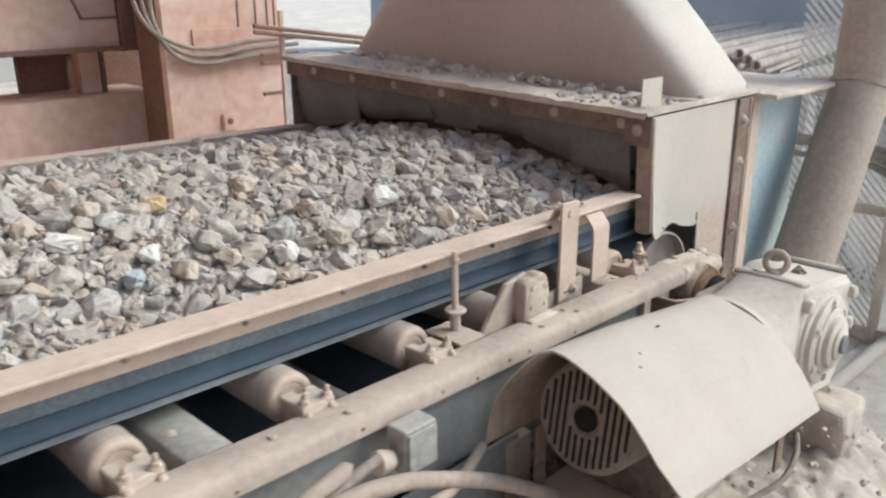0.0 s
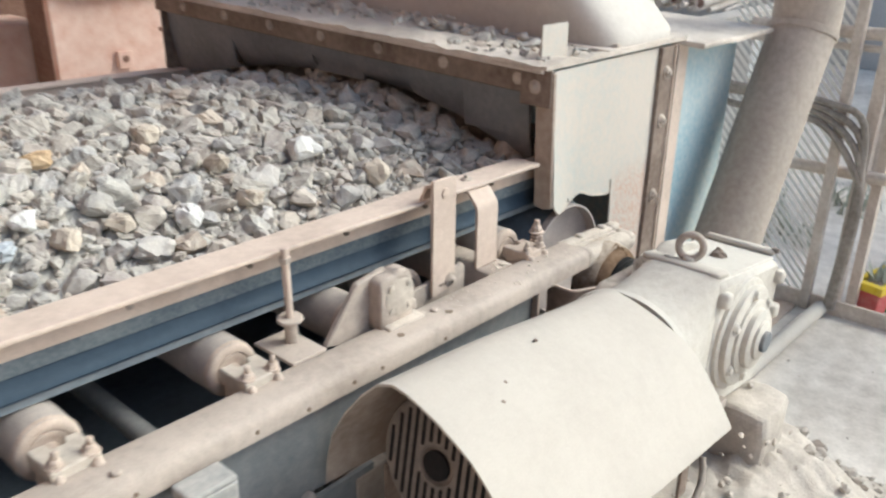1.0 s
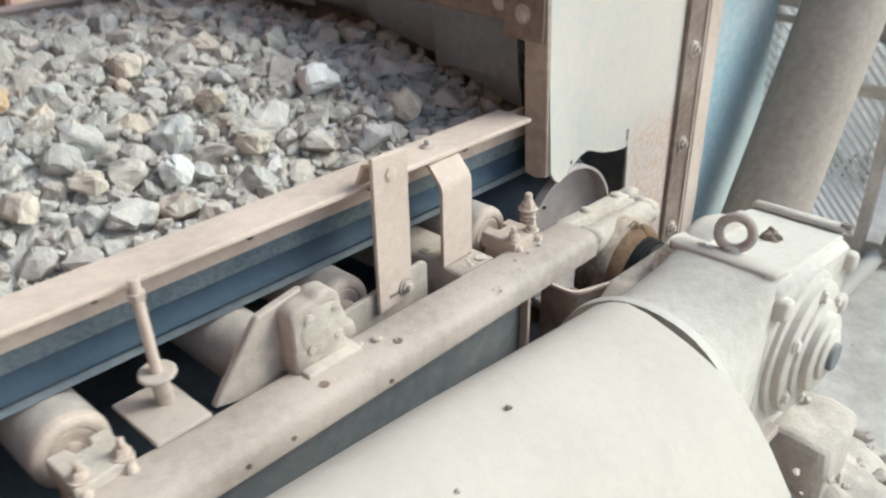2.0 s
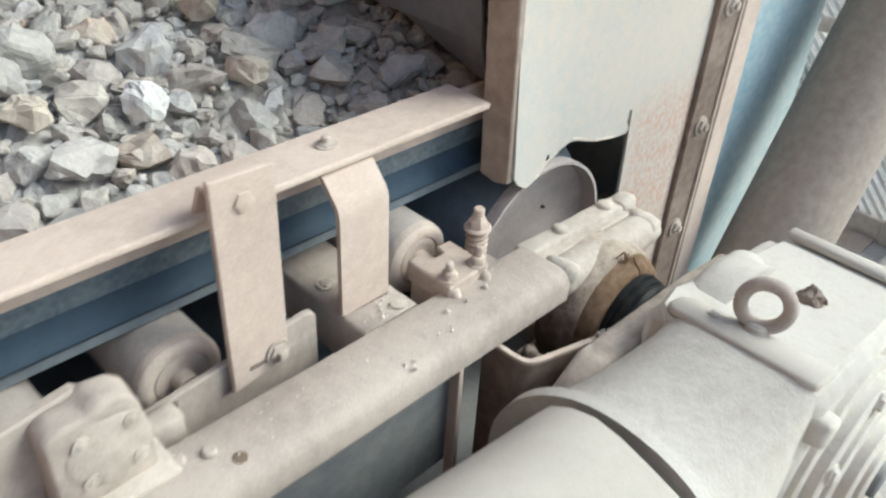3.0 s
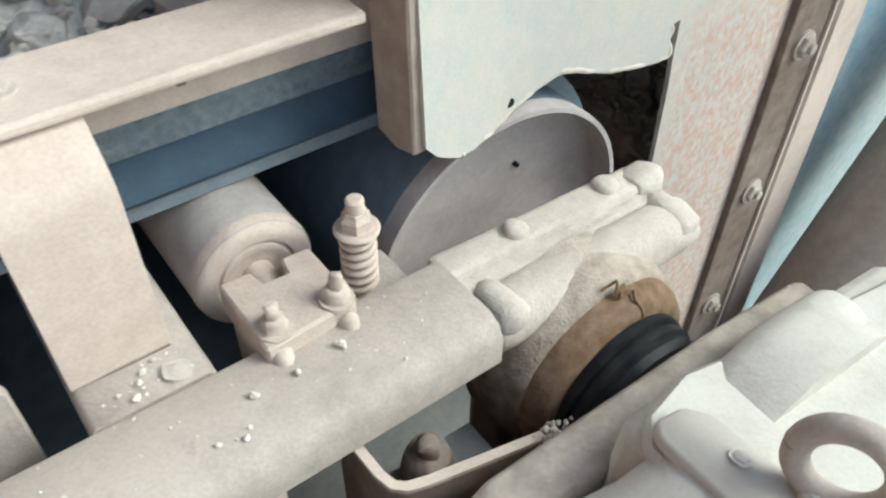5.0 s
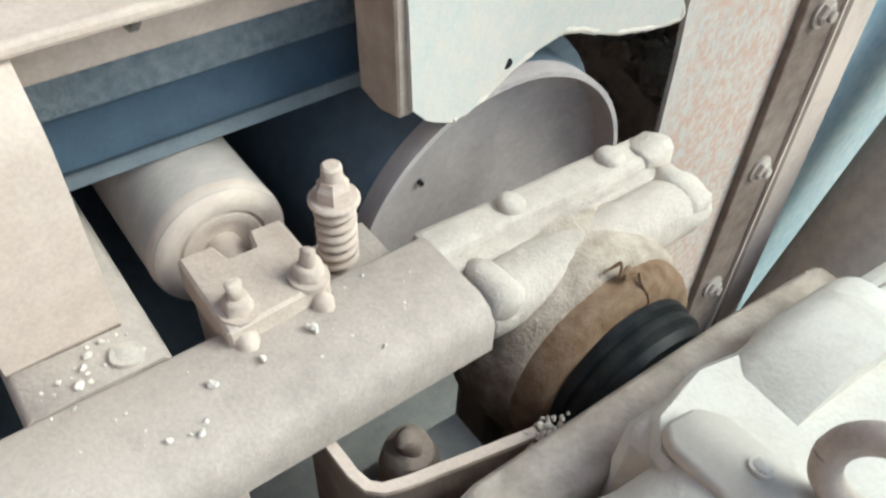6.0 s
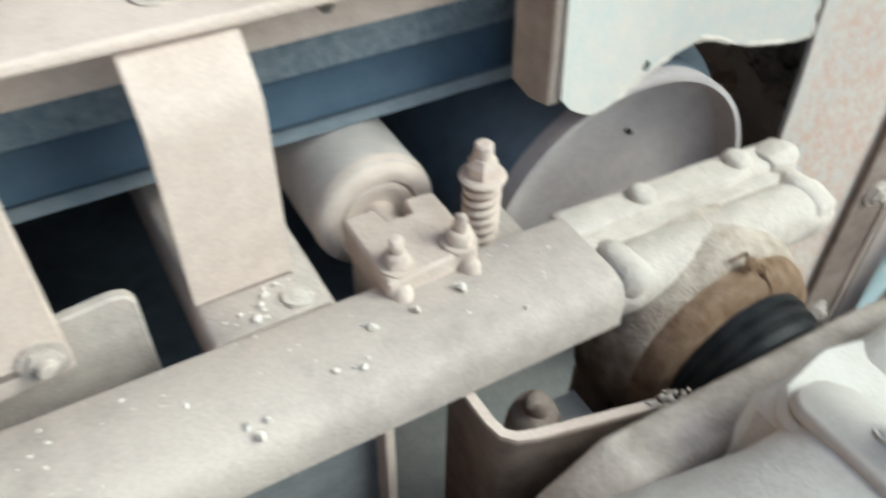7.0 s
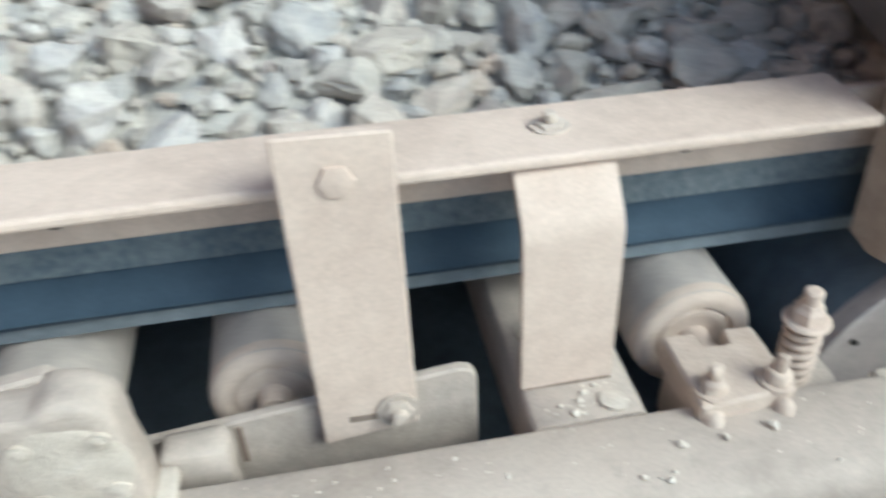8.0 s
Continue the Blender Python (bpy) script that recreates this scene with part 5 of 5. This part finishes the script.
    for _ in range(210):
        x, y, size = rnd.uniform(-0.45, 0.80), rnd.uniform(-0.95, -0.30), 0.010 + 0.038 * rnd.random() ** 2.5
        lumps.append((x, y, -0.797 + bank(x, y)[1] + size * 0.2, size, rnd.randrange(28), Euler((rnd.gauss(0, 0.3), rnd.gauss(0, 0.3), rnd.random() * 6))))
    pile("dust_lumps", lumps, None, (0.4, -0.4, -0.78), "crumbled dust lumps by the gearbox foot", M_BANK)


scatter()


# ---- box, pipes and hoses under the channel ----
def under_channel():
    t = thing("junction_box", (-0.945, -0.03, -0.13), "grey dusty junction box under the side channel", "box")
    part("body", box(-0.982, -0.912, -0.050, -0.006, -0.094, -0.012, 0.004), M_BOX, t)
    part("lid", box(-0.978, -0.916, -0.055, -0.051, -0.088, -0.018, 0.002), M_BOX, t)
    part("cable_gland", lathe((-0.995, -0.028, -0.062), (-1.06, -0.028, -0.050), [(0, 0.016), (0.012, 0.016), (0.014, 0.020), (0.03, 0.020), (0.034, 0.013)], 12), M_CAKED, t, smooth=40)
    tagged(part("conduit", tube([(-1.02, -0.03, -0.048), (-1.08, -0.045, -0.045), (-1.20, -0.06, -0.07), (-1.45, -0.08, -0.15)], 0.010), M_TUBE, at=(-1.2, -0.05, -0.15), smooth=60), "grey conduit leading to the junction box", "conduit")
    tagged(part("pipe", rod((-1.10, -0.06, -0.010), (-1.45, -0.07, -0.085), 0.013, 16, None, 0.008), M_HOSE, at=(-1.3, -0.11, -0.08), smooth=50), "capped dusty pipe under the channel", "pipe")
    tagged(part("hose", tube([(-1.45, -0.10, -0.12), (-1.30, -0.10, -0.055), (-1.156, -0.10, -0.030), (-1.047, -0.10, -0.048), (-0.949, -0.10, -0.088), (-0.824, -0.10, -0.152), (-0.696, -0.10, -0.236), (-0.58, -0.10, -0.31), (-0.45, -0.10, -0.36)], 0.014), M_HOSE, at=(-0.9, -0.12, -0.2), smooth=60), "dusty hose arching under the channel", "hose")
    tagged(part("hose", tube([(-1.40, -0.12, -0.16), (-1.15, -0.12, -0.085), (-1.0, -0.12, -0.10), (-0.90, -0.09, -0.12), (-0.80, -0.05, -0.115)], 0.010), M_HOSE, at=(-0.9, -0.12, -0.2), smooth=60), "thin dusty hose under the channel", "hose")
    tagged(part("side_plate", box(-3.0, -0.62, 0.012, 0.02, -0.50, -0.19), M_WEB), "grey-blue side plate under the channel", "panel")
    # Pan added to close off light and keep the under-belt space dark.
    t = thing("under_belt_pan", (-1.4, WIDE / 2, -0.52), "dusty grey pan added to darken the space under the return belt", "tray")
    part("tray_floor", box(-3.1, 0.35, 0.031, WIDE - 0.031, -0.520, -0.505), M_WEB, t)
    for y in (0.024, WIDE - 0.030):
        part("tray_lip", box(-3.1, 0.35, y, y + 0.006, -0.520, -0.470, 0.001), M_WEB, t)
    rnd = random.Random(21)
    spill = [(rnd.uniform(-0.62, -0.18), 0.06 + 0.30 * rnd.random() ** 1.6, -0.50 + 0.04 * rnd.random(), rnd.uniform(0.014, 0.046), rnd.randrange(28), Euler((rnd.random(), rnd.random(), rnd.random() * 6))) for _ in range(220)]
    pile("spilled_stones", spill, None, (-0.4, 0.2, -0.5), "dusty broken stones spilled on the tray")
    tagged(part("cable", tube([(-0.40, -0.36, -0.285), (-0.33, -0.40, -0.25), (-0.27, -0.40, -0.22), (-0.24, -0.385, -0.19)], 0.006), M_CABLE, at=(-0.3, -0.4, -0.25), smooth=60), "dark cable running up under the guard", "cable")


under_channel()


# ---- left background: salmon steelwork ----
def left_background():
    before = set(o.name for o in scene.objects)
    t = thing("steel_column", (0.68, 3.6, -0.785), "salmon painted box column with welded seams", "column")
    part("column_face", box(0.31, 1.06, 3.40, 3.46, -0.785, 3.2, 0.006), M_PINK, t)
    # Dark brown block puts the shade on the column's side into colour.
    part("column_web", box(0.42, 0.95, 3.461, 3.95, -0.785, 3.2, 0.006), M_BROWN, t, "dark brown block for the column's shaded side")
    part("seam_plate", box(0.305, 1.065, 3.385, 3.399, 0.255, 0.275, 0.002), M_PINK, t)
    part("seam_plate", box(0.48, 0.90, 3.388, 3.399, 0.29, 0.44, 0.002), M_PINK, t)
    part("lug", box(0.62, 0.70, 3.37, 3.399, -0.14, -0.05, 0.004), M_PINK, t)
    part("lug_hole", rod((0.66, 3.372, -0.09), (0.66, 3.366, -0.09), 0.018, 14), M_BROWN, t)
    for x in (0.78, 0.90, 0.98, 1.03):
        part("stain_strip", box(x, x + 0.008, 3.394, 3.3995, 0.44, 3.0), M_BROWN, t)
    t = thing("machine_casing", (-0.6, 4.3, 0.3), "large salmon painted machine casing with a welded rib", "casing")
    part("casing_wall", box(-4.0, 0.34, 4.0, 5.2, 0.315, 3.2, 0.01), M_PINK, t)
    # Dark brown strip paints the shade beside the casing's right edge.
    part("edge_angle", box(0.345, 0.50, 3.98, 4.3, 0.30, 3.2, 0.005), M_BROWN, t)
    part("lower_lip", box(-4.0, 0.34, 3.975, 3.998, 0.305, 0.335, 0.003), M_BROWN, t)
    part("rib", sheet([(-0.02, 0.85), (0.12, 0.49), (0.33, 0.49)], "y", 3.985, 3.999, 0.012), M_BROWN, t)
    t = thing("base_beam", (-1.0, 4.2, -0.785), "broad salmon base beam under the casing, dusty on top", "beam")
    part("beam_face", box(-4.0, 0.56, 4.0, 4.5, -0.785, 0.05, 0.008), M_PINK, t)
    t = thing("steel_prop", (0.15, 4.2, 0.06), "short salmon steel prop between beam and casing", "prop")
    part("prop", box(0.14, 0.26, 4.15, 4.25, 0.0515, 0.314, 0.003), M_PINK, t)
    part("side_strip", box(0.265, 0.29, 4.14, 4.26, 0.0515, 0.314, 0.003), M_BROWN, t)
    t = thing("steel_prop", (-0.1, 4.9, 0.06), "brown shaded steel plate between beam and casing", "prop")
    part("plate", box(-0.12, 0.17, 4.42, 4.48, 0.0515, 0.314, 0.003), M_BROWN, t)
    # Dark sheet added to paint the shaded gap between beam and column.
    t = thing("gap_shade_sheet", (0.5, 4.9, -0.785), "dark brown sheet filling the shaded gap behind the column", "screen")
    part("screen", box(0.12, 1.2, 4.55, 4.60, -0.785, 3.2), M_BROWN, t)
    for k, (r, z) in enumerate(((0.014, 0.0), (0.012, 0.05), (0.012, 0.10))):
        pts = [(0.23 - 0.05 * k, 3.36, 1.6), (0.23 - 0.05 * k, 3.36, 0.75), (0.25 - 0.03 * k, 3.355, 0.46 + z * 0.3), (0.36, 3.35, 0.30 + z * 0.7), (0.55, 3.345, 0.255 + z * 0.8), (0.80, 3.34, 0.28 + z * 0.8), (1.15, 3.34, 0.29 + z * 0.8)]
        tagged(part("conduit", tube(pts, r), M_TUBE, at=(0.5, 3.35, 0.4), smooth=60), "grey conduit bending round the salmon column", "conduit", "conduits on the column")
    for ob in [o for o in scene.objects if o.name not in before and o.parent is None]:
        ob.location += Vector((0.13, 0.0, -0.02))
    t = thing("ladder_frame", (0.95, 3.0, -0.785), "thin dusty steel ladder frame beside the column", "ladder")
    part("stile", box(0.93, 0.955, 3.0, 3.025, -0.785, 0.52, 0.002), M_RAIL, t)
    for z in (0.07, 0.235, 0.28):
        part("rung", box(0.80, 0.929, 3.0, 3.02, z, z + 0.018, 0.002), M_BROWN, t)
    for z in (0.415, 0.445):
        part("handrail_pipe", rod((0.75, 2.985, z), (2.6, 2.80, z - 0.24), 0.012), M_BROWN, t, "thin brown pipe running behind the hood", smooth=50)
    part("stile", box(2.55, 2.58, 2.79, 2.82, -0.785, 0.52, 0.002), M_RAIL, t)
    t = thing("far_shed", (-3.0, 13.0, -0.785), "far grey plant shed with bright openings", "building")
    part("wall", box(-12.0, 6.0, 13.0, 13.3, -0.785, 6.0), M_WALL, t)
    for k in range(9):
        x = -4.2 + 0.55 * k
        part("window", box(x, x + 0.38, 12.96, 12.999, 0.0, 1.0, 0.01), M_GLASSDARK if k % 3 else M_BOX, t)


left_background()


# ---- right background: fence, planter, rod stack, far building ----
def right_background():
    t = thing("guard_fence", (1.75, 0.2, -0.785), "brown steel guard rail fence with wire mesh panels", "fence")
    for x, y, w, h in ((1.74, 0.035, 0.018, 0.62), (1.78, -0.060, 0.022, 0.62)):
        part("post", box(x - w, x + w, y - w, y + w, -0.785, h, 0.004), M_POST, t)
    part("angle_post", plate([(1.80, -0.13), (1.84, -0.13), (1.84, -0.125), (1.806, -0.125), (1.806, -0.095), (1.80, -0.095)], "z", -0.785, 0.62), M_POST, t)
    for z, r in ((0.27, 0.022), (0.22, 0.012), (-0.23, 0.022)):
        part("rail", rod((1.765, 0.42, z), (1.82, -1.4, z), r, 14), M_POST, t, smooth=50)
    b = bmesh.new()
    for i in range(13):
        for j in range(77):
            y, z = 0.05 + i * 0.034, -0.76 + j * 0.018
            o = 0.017 if j % 2 else 0.0
            for (y0, z0), (y1, z1) in (((y + o, z), (y + o + 0.017, z + 0.018)), ((y + o, z), (y + o - 0.017, z + 0.018))):
                dy, dz = (z1 - z0) * 0.24, (y1 - y0) * 0.24
                q = [b.verts.new((1.775 + a, yy, zz)) for a, yy, zz in ((0, y0 - dy, z0 + abs(dz)), (0, y0 + dy, z0 - abs(dz)), (0.003, y1 + dy, z1 - abs(dz)), (0.003, y1 - dy, z1 + abs(dz)))]
                b.faces.new(q)
    geo = bmesh.ops.extrude_face_region(b, geom=b.faces[:])
    for v in geo["geom"]:
        if isinstance(v, bmesh.types.BMVert):
            v.co.x += 0.002
    tagged(part("wire_mesh", b, M_FENCE, t, "pale expanded metal mesh"), kind="stuff")
    for k, (z, s) in enumerate(((0.06, 0.0), (0.035, 0.012), (0.01, 0.03), (-0.02, 0.01))):
        pts = [(1.66 + 0.01 * k, 0.5, z + 0.01), (1.67, 0.4, z + s - 0.01), (1.68, 0.25, z + s * 0.5 - 0.01), (1.69, 0.08, z - 0.03), (1.705, -0.05, z - 0.09 - 0.03 * k), (1.72, -0.070 - 0.006 * k, -0.35), (1.72, -0.050 - 0.006 * k, -0.75)]
        tagged(part("cable", tube(pts, 0.013), M_CABLE, at=(1.7, 0.2, 0), smooth=60), "dusty dark cable bundled along the fence", "cable", "cables on the fence")
    tagged(part("toe_board", box(1.735, 1.750, -1.8, 0.8, -0.79, -0.720, 0.002), M_POST, at=(1.74, -0.5, -0.785)), "brown steel toe board along the fence foot", "board")
    tagged(part("floor_pipe", rod((0.95, -0.01, -0.755), (1.725, -0.03, -0.760), 0.028, 18), M_GUARD, at=(1.4, 0, -0.76), smooth=50), "pale dusty pipe lying along the floor", "pipe")
    tagged(part("floor_pit", box(0.66, 1.73, 0.06, 1.5, -0.79, -0.778), M_RUST), "brown rusty floor plate behind the pipe", "plate")
    t = thing("planter", (2.25, -0.15, -0.785), "red, yellow and green painted planter with dusty spiky plants", "planter")
    part("red_wall", box(1.945, 2.9, -0.150, -0.052, -0.785, -0.690, 0.006), M_RED, t)
    part("yellow_rim", box(1.930, 2.915, -0.164, -0.140, -0.689, -0.655, 0.004), M_YELLOW, t)
    part("yellow_rim", box(1.930, 2.915, -0.062, -0.038, -0.689, -0.655, 0.004), M_YELLOW, t)
    part("yellow_rim", box(1.930, 1.960, -0.139, -0.063, -0.689, -0.655, 0.004), M_YELLOW, t)
    part("green_panel", box(2.02, 2.12, -0.154, -0.1505, -0.78, -0.70), M_GREEN, t)
    part("soil", rough(box(1.962, 2.9, -0.139, -0.063, -0.695, -0.668), 0.003, 20, 3), M_SOIL, t)
    rnd = random.Random(3)
    t.location, t.rotation_euler.z = (2.124, -0.275, -0.785), -0.24
    plants = spiky((1.99, 2.7), (-0.13, -0.07), -0.67, 90, 0.10, rnd, "spiky_plant", "dusty green spiky plants growing in the planter", "plants")
    plants.location, plants.rotation_euler.z = (2.228, -0.249, -0.67), -0.24
    for cx, cy, n, h in ((2.45, 0.34, 30, 0.20), (2.7, 0.62, 30, 0.24), (3.1, 0.25, 30, 0.22)):
        spiky((cx - 0.16, cx + 0.16), (cy - 0.14, cy + 0.14), -0.785, n, h, rnd, "shrub", "low dusty green shrub beyond the fence", "shrub")
    t = thing("rod_stack", (5.0, 2.6, -0.3), "long stack of rusty steel rods under dust", "stack")
    for k in range(6):
        px, py, pz = 3.55 + 0.05 * (k % 4), 1.46 + 0.085 * k, 0.135 + 0.03 * (k % 3)
        part("steel_pipe", rod((px, py, pz), (8.8, py + 0.9, pz), 0.033, 14), M_RODS, t, smooth=60)
        part("pipe_bore", rod((px - 0.002, py, pz), (px + 0.05, py, pz), 0.025, 14), M_BROWN, t)
    rnd = random.Random(8)
    for k in range(95):
        y = 1.42 + 0.028 * k
        z = 0.075 + 0.022 * (k % 3) + 0.01 * rnd.random()
        part("steel_rod", rod((3.45 + 0.35 * rnd.random(), y + rnd.uniform(-0.03, 0.03), z), (9.0, y + 0.9 + rnd.uniform(-0.12, 0.12), z + 0.02), 0.011 + 0.006 * (k % 2), 8), M_RODS, t, smooth=60)
    part("bearer", box(3.3, 3.44, 1.0, 4.2, -0.785, 0.05, 0.01), M_WALL, t)
    part("bearer", box(7.6, 7.8, 1.2, 5.2, -0.785, 0.05, 0.01), M_WALL, t)
    tagged(part("white_beam", box(2.9, 4.3, 1.06, 1.20, 0.085, 0.125, 0.006), M_GUARD, at=(3.6, 1.1, 0.1)), "pale horizontal beam beside the rod stack", "beam")
    t = thing("salmon_panel", (3.6, -0.5, -0.785), "faded salmon steel panel on posts beyond the fence", "panel")
    part("sheet", plate([(0.35, 0.20), (-1.6, 0.62), (-1.6, 1.6), (0.35, 1.6)], "x", 3.6, 3.65), M_PINK, t)
    for y in (0.33, -1.58):
        part("post", box(3.59, 3.65, y - 0.03, y + 0.03, -0.785, 0.7, 0.004), M_POST, t)
    t = thing("far_building", (11.0, 4.0, -0.785), "far pale building with a grid of dark blue windows", "building")
    part("wall", box(11.0, 11.4, -12.0, 14.0, -0.785, 7.0), M_WALL, t)
    for i in range(14):
        for j in range(1, 4):
            y, z = -1.6 + i * 0.62, -0.1 + j * 0.75
            part("window", box(10.96, 10.999, y, y + 0.52, z, z + 0.62, 0.01), M_GLASSDARK, t)
            part("mullion", box(10.93, 10.959, y + 0.25, y + 0.27, z, z + 0.62), M_FENCE, t)
            part("mullion", box(10.93, 10.959, y, y + 0.245, z + 0.30, z + 0.32), M_FENCE, t)


def spiky(xr, yr, z, n, h, rnd, name, label, category):
    b = bmesh.new()
    for _ in range(n):
        p = Vector((rnd.uniform(*xr), rnd.uniform(*yr), z))
        a, lean, k = rnd.uniform(0, 6.28), rnd.uniform(0.15, 0.7), h * rnd.uniform(0.5, 1.1)
        d = Vector((math.cos(a) * lean, math.sin(a) * lean, 1)).normalized()
        side = Vector((-math.sin(a), math.cos(a), 0)) * 0.011
        prev = None
        for i in range(5):
            u = i / 4
            c = p + d * k * u + Vector((math.cos(a), math.sin(a), 0)) * k * 0.35 * u * u - Vector((0, 0, 0.15 * k * u * u))
            w = side * (1 - u * 0.97)
            cur = (b.verts.new(c - w), b.verts.new(c + Vector((0, 0, -0.004 * (1 - u)))), b.verts.new(c + w))
            if prev:
                b.faces.new((prev[0], prev[1], cur[1], cur[0])), b.faces.new((prev[1], prev[2], cur[2], cur[1]))
            prev = cur
    return tagged(part(name, b, M_LEAF, at=((xr[0] + xr[1]) / 2, (yr[0] + yr[1]) / 2, z)), label, category, kind="stuff")


right_background()


# ---- unseen wall and roof added behind and above the camera to block sky light ----
def shed():
    tagged(part("wall_west", box(-3.7, -3.5, -4.0, 9.0, -0.785, 4.6), M_BROWN), "unseen dull brown wall added to block sky light at the feeding end", "wall", kind="structure")
    tagged(part("ceiling", box(-3.7, -1.0, -1.0, 6.0, 4.4, 4.5), M_BROWN), "unseen dull roof added to block sky light over the feeder", "roof", kind="structure")


shed()


# ---- what moves ----
def heap_pose(x0, t, layer):
    """A heap's place on the belt: level run, over the head drum, then down the chute."""
    x = x0 + V * t
    edge = PULLEY[0] + 0.02
    if x <= edge:
        return pose(x, 0.98, BELT_T - FALL * x, 0, math.degrees(FALL), 0)
    tm = (x - edge) / V
    roll = min(1.25, FALL + tm * 1.35)
    if tm < 0.9:
        r = PULLEY[1] * 0 + 0.150
        return pose(edge + r * math.sin(roll) + 0.10 * tm, 0.98, PULLEY[1] + r * math.cos(roll), 0, math.degrees(roll), 0)
    f = tm - 0.9
    floor_z = -0.72 + 0.05 * layer
    r = 0.150
    z0 = PULLEY[1] + r * math.cos(1.215)
    z = max(floor_z, z0 - 0.3 * f - 4.9 * f * f)
    u = min(1.0, f / 0.4)
    return pose(edge + r * math.sin(1.215) + 0.09 + 0.40 * u, 0.98, z, 0, math.degrees(1.215) * (1 - u), 0)


def motions():
    times = [round(0.1 * k, 2) for k in range(81)]
    order = sorted(heaps, key=lambda h: -h.location.x)
    for layer, h in enumerate(order):
        x0 = h.location.x
        end = x0 + V * 8.0
        rows = times if end > PULLEY[0] else [0.0, 2.0, 4.0, 6.0, 8.0]
        walk(h, [(t, heap_pose(x0, t, layer)) for t in rows])
    for ob, r in rollers:
        p = ob.location.copy()
        step = V / r * 0.2
        walk(ob, [(0.2 * k, pose(p.x, p.y, p.z, 0, math.degrees(step * k), 0)) for k in range(41)])


motions()
